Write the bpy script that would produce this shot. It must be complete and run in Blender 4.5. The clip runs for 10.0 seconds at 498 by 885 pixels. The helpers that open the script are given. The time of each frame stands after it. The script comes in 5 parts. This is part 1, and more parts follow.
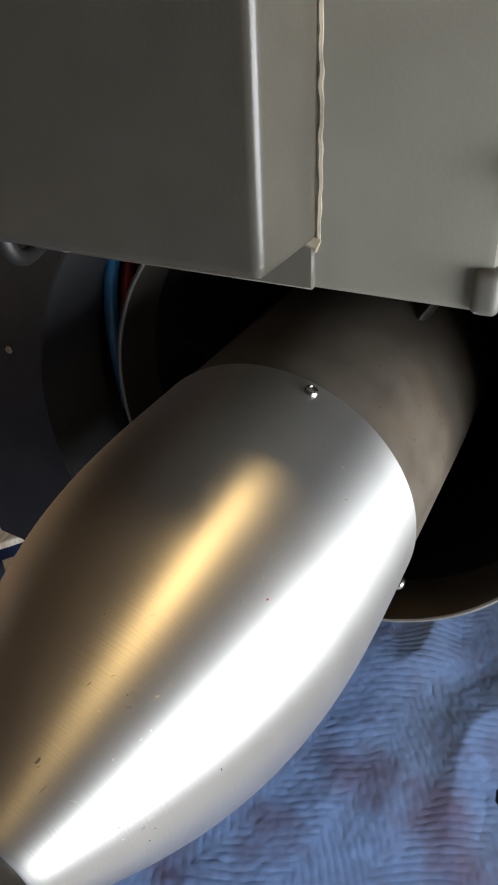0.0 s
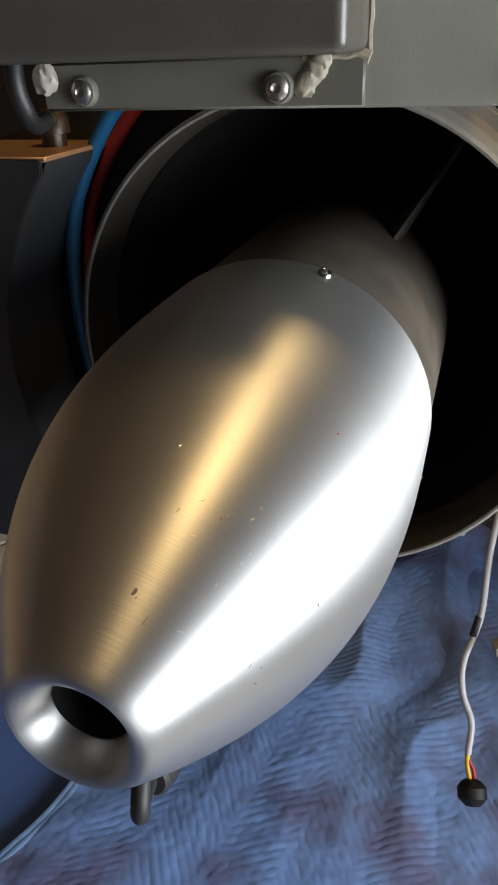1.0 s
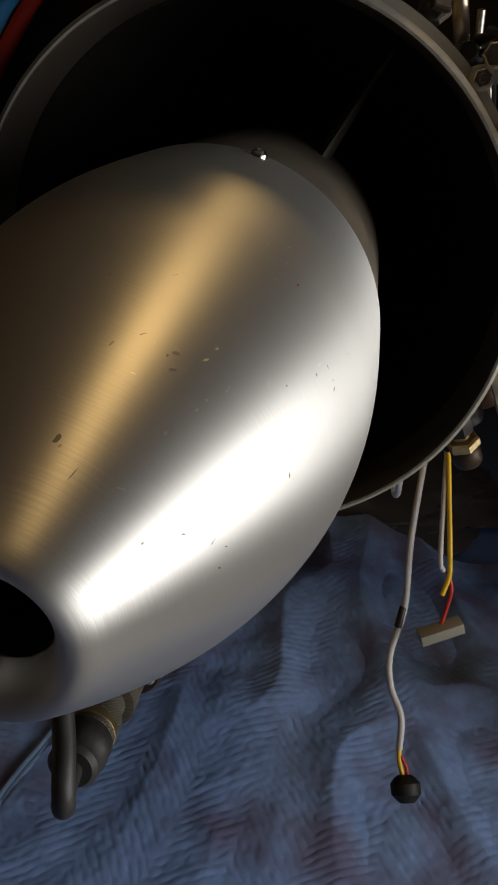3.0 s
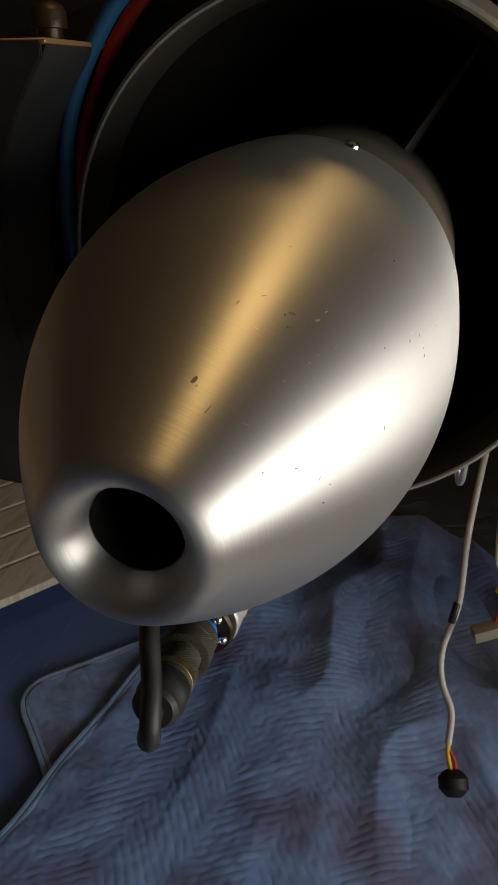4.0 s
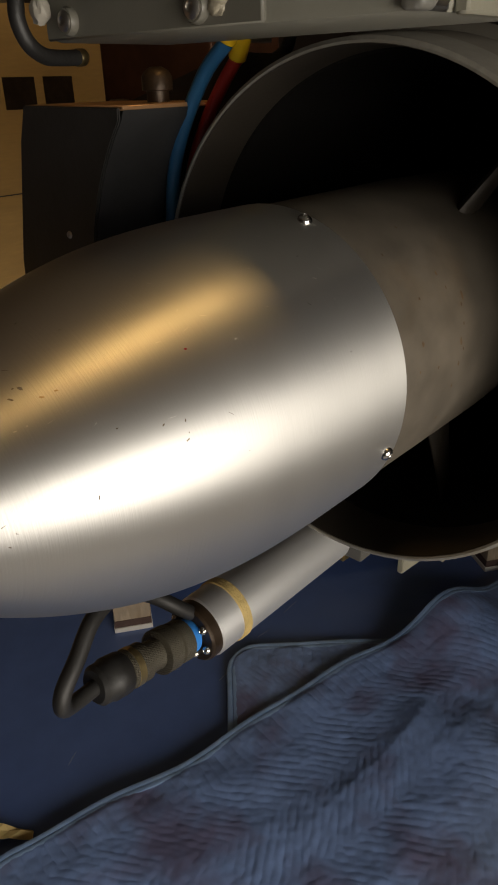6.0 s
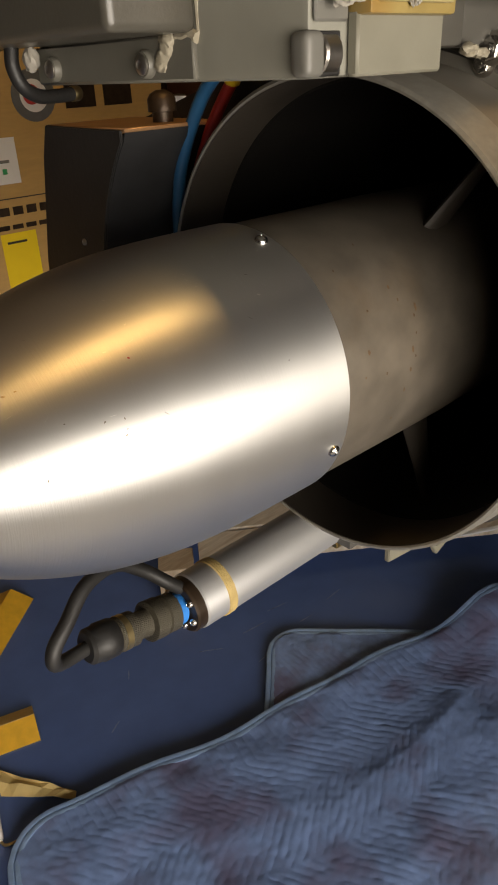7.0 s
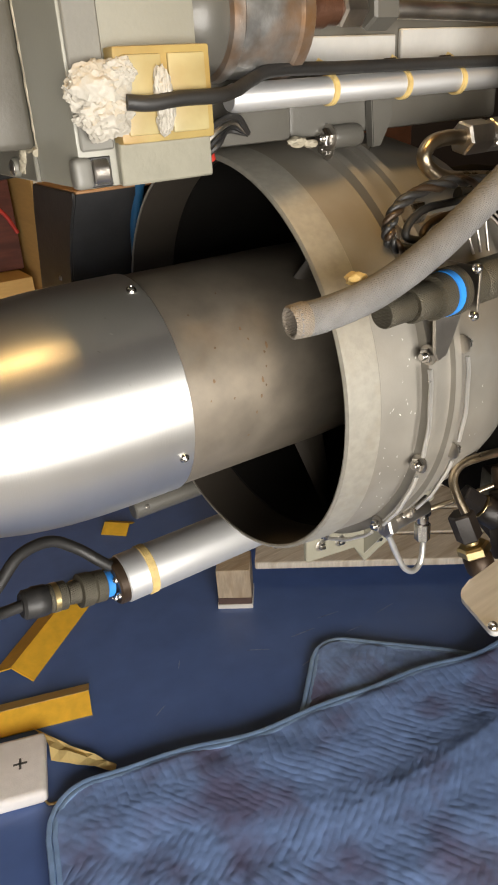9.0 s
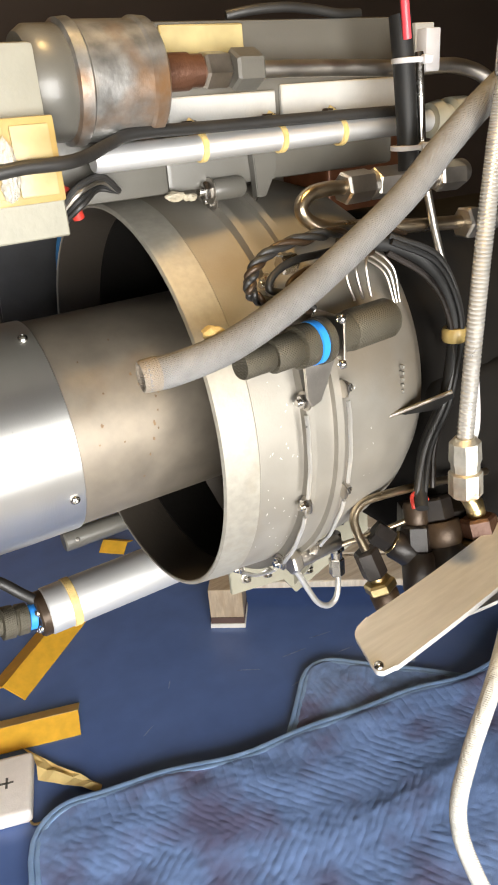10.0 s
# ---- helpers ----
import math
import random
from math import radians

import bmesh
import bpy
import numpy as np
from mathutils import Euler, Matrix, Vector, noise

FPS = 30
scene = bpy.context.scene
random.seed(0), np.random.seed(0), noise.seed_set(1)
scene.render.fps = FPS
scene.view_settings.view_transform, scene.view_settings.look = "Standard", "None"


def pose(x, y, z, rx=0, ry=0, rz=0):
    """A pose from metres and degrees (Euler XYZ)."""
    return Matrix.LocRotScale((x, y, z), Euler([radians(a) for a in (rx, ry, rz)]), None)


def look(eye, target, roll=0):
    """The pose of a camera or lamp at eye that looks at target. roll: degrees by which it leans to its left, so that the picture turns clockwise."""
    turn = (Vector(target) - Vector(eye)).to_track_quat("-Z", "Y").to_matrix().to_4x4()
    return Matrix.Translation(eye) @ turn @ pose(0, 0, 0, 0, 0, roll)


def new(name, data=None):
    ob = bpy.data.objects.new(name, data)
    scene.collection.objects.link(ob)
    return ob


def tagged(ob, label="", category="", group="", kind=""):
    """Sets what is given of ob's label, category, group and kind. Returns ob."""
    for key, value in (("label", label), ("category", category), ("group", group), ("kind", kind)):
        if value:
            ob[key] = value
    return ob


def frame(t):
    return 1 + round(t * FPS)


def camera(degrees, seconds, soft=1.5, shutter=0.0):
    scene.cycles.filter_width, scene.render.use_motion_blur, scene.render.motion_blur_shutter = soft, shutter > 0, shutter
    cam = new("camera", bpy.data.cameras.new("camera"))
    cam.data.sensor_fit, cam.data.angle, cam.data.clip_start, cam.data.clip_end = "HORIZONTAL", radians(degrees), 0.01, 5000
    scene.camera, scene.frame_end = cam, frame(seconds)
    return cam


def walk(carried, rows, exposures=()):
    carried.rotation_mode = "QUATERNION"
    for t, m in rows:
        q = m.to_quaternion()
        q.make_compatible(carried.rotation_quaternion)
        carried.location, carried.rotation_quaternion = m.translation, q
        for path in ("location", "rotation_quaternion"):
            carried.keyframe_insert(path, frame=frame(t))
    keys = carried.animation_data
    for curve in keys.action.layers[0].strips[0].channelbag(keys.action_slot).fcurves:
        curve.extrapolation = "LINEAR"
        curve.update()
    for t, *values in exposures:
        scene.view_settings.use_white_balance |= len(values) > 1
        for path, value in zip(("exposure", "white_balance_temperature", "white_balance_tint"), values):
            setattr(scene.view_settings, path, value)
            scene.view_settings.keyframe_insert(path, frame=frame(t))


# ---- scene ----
cam = camera(38.19, 10.0, 1.9)

PATH = [
    (0.0, pose(-0.2925, -0.1200, 1.3124, 56.16, 2.46, -62.53)),
    (0.5, pose(-0.3387, -0.0873, 1.2936, 56.87, 2.15, -69.46)),
    (1.0, pose(-0.3394, -0.0806, 1.2495, 61.13, 1.91, -72.49)),
    (1.5, pose(-0.3287, -0.0680, 1.2128, 60.67, 2.82, -79.03)),
    (2.0, pose(-0.3353, -0.0556, 1.2073, 61.93, 1.46, -82.18)),
    (2.5, pose(-0.3334, -0.0544, 1.1960, 61.11, 0.32, -81.98)),
    (2.7, pose(-0.3283, -0.0641, 1.1938, 62.54, 0.34, -81.58)),
    (3.8, pose(-0.3463, -0.0626, 1.1924, 63.00, 0.01, -76.75)),
    (4.0, pose(-0.3537, -0.0566, 1.1921, 63.24, 0.31, -75.70)),
    (4.5, pose(-0.3510, -0.0927, 1.1991, 63.48, 1.29, -71.75)),
    (5.0, pose(-0.3206, -0.1274, 1.2067, 64.94, 0.25, -64.75)),
    (5.5, pose(-0.3065, -0.1622, 1.2126, 64.75, 1.34, -56.29)),
    (5.7, pose(-0.2998, -0.1775, 1.2145, 64.06, 1.30, -52.70)),
    (6.8, pose(-0.2832, -0.2362, 1.2343, 62.23, 2.29, -43.58)),
    (7.0, pose(-0.2813, -0.2503, 1.2371, 62.27, 2.33, -43.10)),
    (7.5, pose(-0.2638, -0.2916, 1.2443, 62.87, 2.97, -42.05)),
    (8.0, pose(-0.2762, -0.3232, 1.2488, 63.40, 3.13, -37.23)),
    (8.5, pose(-0.2596, -0.3520, 1.2604, 63.45, 3.40, -34.96)),
    (9.0, pose(-0.2227, -0.3879, 1.2675, 63.51, 3.42, -33.64)),
    (9.5, pose(-0.1871, -0.4186, 1.2761, 63.78, 3.85, -32.76)),
    (10.0, pose(-0.1596, -0.4312, 1.2820, 64.67, 4.24, -32.26)),
]
walk(cam, PATH, [(0.0, 0.20, 6250, 10), (1.0, 0.10, 6100, 10), (1.5, -0.45, 6150, 10), (2.0, -0.92, 6350, 10),
                 (4.0, -1.00, 7250, 11), (5.5, -1.02, 7550, 11), (7.0, -0.26, 7850, 13), (7.5, 0.08, 7750, 13), (8.5, 0.14, 7550, 13),
                 (9.0, 0.30, 7200, 11), (9.5, 0.66, 6900, 9), (10.0, 0.90, 6900, 10)])

# ---- light ----
world = bpy.data.worlds.new("sky")
scene.world = world
world.use_nodes = True
wn = world.node_tree.nodes
sky = wn.new("ShaderNodeTexSky")
sky.sky_type, sky.sun_disc = "NISHITA", False
sky.sun_elevation, sky.sun_rotation = radians(38), radians(200)
world.node_tree.links.new(sky.outputs[0], wn["Background"].inputs[0])
wn["Background"].inputs[1].default_value = 0.12

sun = new("sun", bpy.data.lights.new("sun", "SUN"))
sun.data.energy, sun.data.angle, sun.data.color = 2.5, radians(0.6), (1.0, 0.95, 0.88)
sun.matrix_world = look((2.0, 6.0, 8.0), (0.0, 0.0, 0.0))

day = new("daylight_in_doorway", bpy.data.lights.new("daylight_in_doorway", "AREA"))
day.data.shape, day.data.size, day.data.size_y = "RECTANGLE", 1.7, 0.92
day.data.energy, day.data.color = 31, (0.97, 0.985, 1.0)
day.data.spread = radians(132)     # narrowed by hand, so that less light slants onto the far blanket
day.matrix_world = look((-0.62, -1.57, 0.98), (-0.62, 0.0, 0.88))

bulb = new("bulb_light", bpy.data.lights.new("bulb_light", "AREA"))
bulb.data.shape, bulb.data.size = "DISK", 0.22
bulb.data.energy, bulb.data.color = 6.3, (1.0, 0.66, 0.26)
bulb.matrix_world = pose(-0.05, -0.40, 2.36)

H = 1.105                      # height of the engine's axis over the floor
TAU = 2 * math.pi


# ---- materials ----
def material(name, base, rough=0.5, metal=0.0, spread=0.12, scale=40.0, bump=0.0, bump_scale=200.0, stretch=(1, 1, 1), other=None, patch=0.5, coat=0.0):
    """A surface whose colour wanders at two scales, with fine relief."""
    m = bpy.data.materials.new(name)
    m.use_nodes = True
    nt = m.node_tree
    b = nt.nodes["Principled BSDF"]
    co = nt.nodes.new("ShaderNodeTexCoord")
    mp = nt.nodes.new("ShaderNodeMapping")
    mp.inputs["Scale"].default_value = stretch
    nt.links.new(co.outputs["Object"], mp.inputs[0])
    big = nt.nodes.new("ShaderNodeTexNoise")
    big.inputs["Scale"].default_value, big.inputs["Detail"].default_value = scale * 0.2, 5
    small = nt.nodes.new("ShaderNodeTexNoise")
    small.inputs["Scale"].default_value, small.inputs["Detail"].default_value = scale, 8
    nt.links.new(mp.outputs[0], big.inputs[0]), nt.links.new(mp.outputs[0], small.inputs[0])
    r1 = nt.nodes.new("ShaderNodeValToRGB")
    dark = tuple(max(0.0, c * (1 - spread)) for c in base)
    light = tuple(min(1.0, c * (1 + spread)) for c in base)
    r1.color_ramp.elements[0].color, r1.color_ramp.elements[1].color = (*dark, 1), (*light, 1)
    r1.color_ramp.elements[0].position, r1.color_ramp.elements[1].position = 0.3, 0.7
    nt.links.new(small.outputs[0], r1.inputs[0])
    mix = nt.nodes.new("ShaderNodeMix")
    mix.data_type = "RGBA"
    r2 = nt.nodes.new("ShaderNodeValToRGB")
    r2.color_ramp.elements[0].position, r2.color_ramp.elements[1].position = patch, patch + 0.18
    nt.links.new(big.outputs[0], r2.inputs[0])
    nt.links.new(r2.outputs[0], mix.inputs[0])
    nt.links.new(r1.outputs[0], mix.inputs[6])
    mix.inputs[7].default_value = (*(other or tuple(c * (1 - spread * 1.6) for c in base)), 1)
    nt.links.new(mix.outputs[2], b.inputs["Base Color"])
    rr = nt.nodes.new("ShaderNodeMapRange")
    rr.name = "gloss range"
    rr.inputs["To Min"].default_value, rr.inputs["To Max"].default_value = max(0.02, rough - 0.1), min(1, rough + 0.1)
    nt.links.new(small.outputs[0], rr.inputs[0])
    nt.links.new(rr.outputs[0], b.inputs["Roughness"])
    b.inputs["Metallic"].default_value = metal
    b.inputs["Coat Weight"].default_value = coat
    if bump:
        n = nt.nodes.new("ShaderNodeTexNoise")
        n.inputs["Scale"].default_value, n.inputs["Detail"].default_value = bump_scale, 6
        nt.links.new(mp.outputs[0], n.inputs[0])
        bp = nt.nodes.new("ShaderNodeBump")
        bp.inputs["Strength"].default_value, bp.inputs["Distance"].default_value = bump, 0.002
        nt.links.new(n.outputs[0], bp.inputs["Height"])
        nt.links.new(bp.outputs[0], b.inputs["Normal"])
    return m


def brushed(name, base, rough, aniso, stretch):
    """Turned or brushed metal: fine lines round the x axis and a stretched gloss."""
    m = material(name, base, rough, 1.0, 0.015, 60, 0.06, 1600, stretch)
    nt = m.node_tree
    b = nt.nodes["Principled BSDF"]
    rr = nt.nodes["gloss range"]
    rr.inputs["To Min"].default_value, rr.inputs["To Max"].default_value = rough - 0.02, rough + 0.02
    tan = nt.nodes.new("ShaderNodeTangent")
    tan.direction_type, tan.axis = "RADIAL", "X"
    nt.links.new(tan.outputs[0], b.inputs["Tangent"])
    b.inputs["Anisotropic"].default_value = aniso
    b.inputs["Anisotropic Rotation"].default_value = 0.25
    return m


def braid(name, base, rough, metal, scale, deep):
    """A woven sleeve: two crossing sets of fine ridges."""
    m = material(name, base, rough, metal, 0.15, 120)
    nt = m.node_tree
    co = nt.nodes.new("ShaderNodeTexCoord")
    waves = []
    for turn in (0.8, -0.8):
        mp = nt.nodes.new("ShaderNodeMapping")
        mp.inputs["Rotation"].default_value = (turn, turn, 0.3)
        w = nt.nodes.new("ShaderNodeTexWave")
        w.inputs["Scale"].default_value = scale
        nt.links.new(co.outputs["Object"], mp.inputs[0]), nt.links.new(mp.outputs[0], w.inputs[0])
        waves.append(w)
    mx = nt.nodes.new("ShaderNodeMath")
    mx.operation = "MAXIMUM"
    nt.links.new(waves[0].outputs["Fac"], mx.inputs[0]), nt.links.new(waves[1].outputs["Fac"], mx.inputs[1])
    bp = nt.nodes.new("ShaderNodeBump")
    bp.inputs["Strength"].default_value, bp.inputs["Distance"].default_value = deep, 0.001
    nt.links.new(mx.outputs[0], bp.inputs["Height"])
    nt.links.new(bp.outputs[0], nt.nodes["Principled BSDF"].inputs["Normal"])
    return m


def glowing(name, colour, strength):
    m = bpy.data.materials.new(name)
    m.use_nodes = True
    b = m.node_tree.nodes["Principled BSDF"]
    b.inputs["Base Color"].default_value = (0.8, 0.8, 0.8, 1)
    b.inputs["Emission Color"].default_value, b.inputs["Emission Strength"].default_value = (*colour, 1), strength
    return m


ALU = brushed("turned aluminium", (0.62, 0.613, 0.592), 0.475, 0.75, (1.0, 0.04, 0.04))
ALU.node_tree.nodes["Principled BSDF"].inputs["Metallic"].default_value = 0.945   # a hazy oxide skin over the metal
ALU_TUBE = brushed("drawn aluminium", (0.66, 0.66, 0.66), 0.52, 0.3, (0.1, 1, 1))
ALU_TUBE.node_tree.nodes["Principled BSDF"].inputs["Metallic"].default_value = 0.8
ALU_SHEET = material("brushed aluminium sheet", (0.60, 0.59, 0.565), 0.36, 0.35, 0.07, 60, 0.14, 900, (0.25, 6, 6))
HUB = material("oxidised steel", (0.178, 0.152, 0.120), 0.52, 0.55, 0.16, 60, 0.03, 700, (1, 1, 1), (0.165, 0.12, 0.075), 0.52)
DUCT = material("grey engine casing", (0.30, 0.28, 0.245), 0.55, 0.65, 0.08, 50, 0.05, 700, (1, 1, 1), (0.25, 0.21, 0.16), 0.52)
# near-black: the shade deep in the duct and round the core is in this colour
DUCT_IN = material("shade-dark duct and core", (0.009, 0.008, 0.007), 0.85, 0.0, 0.15, 50, 0.08, 400)
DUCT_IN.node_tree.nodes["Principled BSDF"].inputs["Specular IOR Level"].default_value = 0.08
# darker than the hub: shade inside the duct mouth is put into the colour
RING_IN = material("shaded front ring and struts", (0.042, 0.034, 0.026), 0.55, 0.15, 0.12, 50, 0.08, 400)
BAND = material("worn pale band", (0.345, 0.325, 0.28), 0.50, 0.55, 0.10, 220, 0.05, 500, (1, 1, 1), (0.31, 0.275, 0.215), 0.54)
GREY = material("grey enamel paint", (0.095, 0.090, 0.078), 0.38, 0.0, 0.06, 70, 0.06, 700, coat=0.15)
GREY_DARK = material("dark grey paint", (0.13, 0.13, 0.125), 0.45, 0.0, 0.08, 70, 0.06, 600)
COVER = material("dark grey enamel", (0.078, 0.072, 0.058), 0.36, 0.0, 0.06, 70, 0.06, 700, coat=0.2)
# body grey made darker, standing in for shade under the cover box
PLATE_SHADE = material("body enamel toned down for shade", (0.15, 0.143, 0.118), 0.40, 0.0, 0.06, 70, 0.05, 700)
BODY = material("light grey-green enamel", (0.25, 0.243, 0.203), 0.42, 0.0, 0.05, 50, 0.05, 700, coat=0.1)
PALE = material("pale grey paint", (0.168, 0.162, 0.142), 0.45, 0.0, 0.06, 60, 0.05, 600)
WHITE = material("chipped white paint", (0.38, 0.375, 0.36), 0.5, 0.0, 0.06, 90, 0.15, 300, (1, 1, 1), (0.40, 0.38, 0.34), 0.62)
CREAM = material("cream painted steel", (0.235, 0.222, 0.172), 0.45, 0.0, 0.06, 80, 0.08, 400)
SHROUD = material("blackened sheet", (0.035, 0.034, 0.033), 0.42, 0.2, 0.2, 60, 0.08, 300)
SHROUD_IN = material("grey sheet lining", (0.060, 0.060, 0.062), 0.33, 0.5, 0.12, 60, 0.06, 300)
STEEL = material("stainless steel", (0.58, 0.56, 0.53), 0.24, 1.0, 0.08, 90, 0.05, 500)
STEEL_DULL = material("dull steel", (0.50, 0.465, 0.42), 0.36, 1.0, 0.15, 90, 0.1, 400)
HEAT = material("heat-tinted steel pipe", (0.42, 0.34, 0.24), 0.3, 1.0, 0.2, 60, 0.05, 300)
FLEX = material("bright corrugated steel", (0.66, 0.64, 0.60), 0.32, 0.7, 0.08, 90, 0.05, 500)
BRASS = material("brass", (0.60, 0.47, 0.24), 0.34, 1.0, 0.15, 80, 0.08, 400)
BRONZE = material("dark bronze fitting", (0.050, 0.031, 0.018), 0.42, 0.5, 0.25, 80, 0.15, 300)
BLACKENED = material("blackened fitting", (0.016, 0.012, 0.010), 0.42, 0.2, 0.3, 80, 0.1, 300)
RUST_SPOT = material("rust spot", (0.15, 0.095, 0.05), 0.6, 0.2, 0.3, 300, 0.2, 300)
RUST = material("rusty brown steel", (0.10, 0.045, 0.026), 0.42, 0.5, 0.3, 80, 0.25, 300)
OLIVE = braid("olive drab connector", (0.075, 0.066, 0.047), 0.50, 0.4, 280, 0.40)
COPPER = material("brown lacquered sheet", (0.36, 0.20, 0.10), 0.34, 0.35, 0.12, 40, 0.05, 200)
COPPER_DARK = material("dark copper lacquer", (0.15, 0.062, 0.032), 0.35, 0.3, 0.2, 30, 0.05, 200)
RUBBER = material("black rubber", (0.018, 0.017, 0.016), 0.5, 0.0, 0.2, 60, 0.1, 400)
PLASTIC_SHADE = material("black plastic and bore shade", (0.012, 0.012, 0.012), 0.55, 0.0, 0.2, 60)
PLASTIC_SHADE.node_tree.nodes["Principled BSDF"].inputs["Specular IOR Level"].default_value = 0.28
BLUE_WIRE = material("blue insulation", (0.018, 0.11, 0.24), 0.4, 0.0, 0.1, 60)
RED_WIRE = material("red insulation", (0.42, 0.03, 0.02), 0.4, 0.0, 0.1, 60)
YELLOW_WIRE = material("yellow insulation", (0.72, 0.45, 0.02), 0.4, 0.0, 0.1, 60)
WHITE_WIRE = material("grey-white sheath", (0.46, 0.45, 0.46), 0.45, 0.0, 0.08, 60)
BLUE_RING = material("bright blue ring", (0.02, 0.24, 0.72), 0.4, 0.0, 0.05, 60)
AMBER = material("yellowed resin", (0.33, 0.24, 0.085), 0.40, 0.0, 0.12, 80, 0.06, 300, (1, 1, 1), (0.28, 0.14, 0.025), 0.52, coat=0.1)
RESIN_PALE = material("pale resin", (0.37, 0.305, 0.15), 0.40, 0.0, 0.12, 80, 0.06, 300, (1, 1, 1), (0.30, 0.19, 0.055), 0.52, coat=0.1)
LACING = material("waxed lacing cord", (0.55, 0.40, 0.16), 0.5, 0.0, 0.2, 120, 0.3, 600)
SEALANT = material("white sealant", (0.39, 0.36, 0.305), 0.5, 0.0, 0.1, 90, 0.3, 250, (1, 1, 1), (0.46, 0.34, 0.20), 0.60)
SEAL_DIRTY = material("dirty sealant", (0.36, 0.32, 0.24), 0.55, 0.0, 0.25, 120, 0.3, 250)
HOSE = braid("grey braided hose", (0.172, 0.168, 0.163), 0.68, 0.0, 300, 0.5)
HOSE_WHITE = braid("white braided hose", (0.43, 0.43, 0.41), 0.6, 0.0, 260, 0.5)
FLOOR = material("blue floor paint", (0.090, 0.156, 0.375), 0.34, 0.0, 0.10, 12, 0.05, 120, (1, 1, 1), (0.110, 0.168, 0.350), 0.55)
CARD = material("brown cardboard", (0.47, 0.29, 0.10), 0.75, 0.0, 0.06, 40, 0.1, 300, (1, 1, 6))
CARD_YELLOW = material("ochre foam edging", (0.78, 0.44, 0.04), 0.6, 0.0, 0.10, 40, 0.1, 200)
CARD_PALE = material("pale card edging", (0.78, 0.60, 0.26), 0.65, 0.0, 0.08, 40, 0.1, 200)
WOOD = material("raw timber", (0.45, 0.36, 0.26), 0.65, 0.0, 0.16, 30, 0.2, 120, (1, 8, 1), (0.36, 0.27, 0.18), 0.5)
PLANK = material("pale pallet plank", (0.64, 0.59, 0.51), 0.65, 0.0, 0.12, 30, 0.2, 120, (1, 9, 1), (0.46, 0.39, 0.30), 0.5)
DARKWOOD = material("dark plywood", (0.10, 0.06, 0.05), 0.6, 0.0, 0.15, 30, 0.1, 100)
PAPER = material("white paper", (0.74, 0.72, 0.68), 0.6, 0.0, 0.03, 30)
LABEL_YELLOW = material("yellow label", (0.85, 0.62, 0.02), 0.5, 0.0, 0.04, 30)
INK = material("black ink", (0.03, 0.025, 0.02), 0.6, 0.0, 0.1, 30)
GREEN_DOT = material("green mark", (0.02, 0.30, 0.10), 0.5, 0.0, 0.1, 60)
RED_DOT = material("red mark", (0.45, 0.02, 0.05), 0.5, 0.0, 0.1, 60)
PIT = material("dark pit", (0.20, 0.17, 0.13), 0.6, 0.4, 0.2, 200)
CHIP = material("pale chip", (0.70, 0.68, 0.62), 0.5, 0.0, 0.1, 200)
SMEAR = material("tan smear", (0.42, 0.34, 0.22), 0.5, 0.5, 0.25, 300)
BARE = material("bright scratch", (0.80, 0.78, 0.74), 0.30, 1.0, 0.05, 200)
SCUFF = material("pale floor scuff", (0.21, 0.26, 0.42), 0.55, 0.0, 0.3, 300)
FOAM = material("white foam pad", (0.90, 0.86, 0.83), 0.8, 0.0, 0.04, 60, 0.4, 300)
MAROON = material("dark red-brown wood", (0.10, 0.030, 0.022), 0.7, 0.0, 0.25, 30, 0.2, 200, (1, 1, 5))
WALL = material("dark brown plaster wall", (0.075, 0.052, 0.038), 0.8, 0.0, 0.06, 6, 0.1, 80)
CEIL = material("warm timber ceiling", (0.24, 0.145, 0.075), 0.7, 0.0, 0.12, 8, 0.1, 60, (1, 6, 1))
CHARCOAL = material("charcoal mat", (0.05, 0.048, 0.052), 0.8, 0.0, 0.15, 30, 0.3, 200)
GLOW = glowing("warm globe", (1.0, 0.68, 0.32), 6.0)


def cloth(name, base, other):
    m = material(name, base, 0.9, 0.0, 0.14, 35, 0.35, 900, (1, 1, 1), other, 0.46)
    nt = m.node_tree
    b = nt.nodes["Principled BSDF"]
    b.inputs["Sheen Weight"].default_value = 0.0
    return m


QUILT = cloth("blue quilted cloth", (0.210, 0.330, 0.62), (0.155, 0.160, 0.285))
BINDING = cloth("pale blue binding", (0.26, 0.41, 0.66), (0.21, 0.34, 0.58))


# ---- mesh helpers ----
def part(name, bm, mat, parent=None, label="", smooth=True, kind=""):
    me = bpy.data.meshes.new(name)
    bmesh.ops.recalc_face_normals(bm, faces=bm.faces)
    bm.to_mesh(me)
    bm.free()
    me.materials.append(mat)
    if smooth:
        me.polygons.foreach_set("use_smooth", [True] * len(me.polygons))
        me.set_sharp_from_angle(angle=radians(38))
    ob = new(name, me)
    if parent is not None:
        ob.parent = parent
    return tagged(ob, label, kind=kind)


def thing(name, label, category, group="", at=None):
    ob = new(name)
    ob.empty_display_size = 0.02
    return tagged(ob, label, category, group)


def basis(d):
    d = Vector(d).normalized()
    a = Vector((0, 0, 1)) if abs(d.z) < 0.9 else Vector((0, 1, 0))
    u = d.cross(a).normalized()
    return d, u, d.cross(u).normalized()


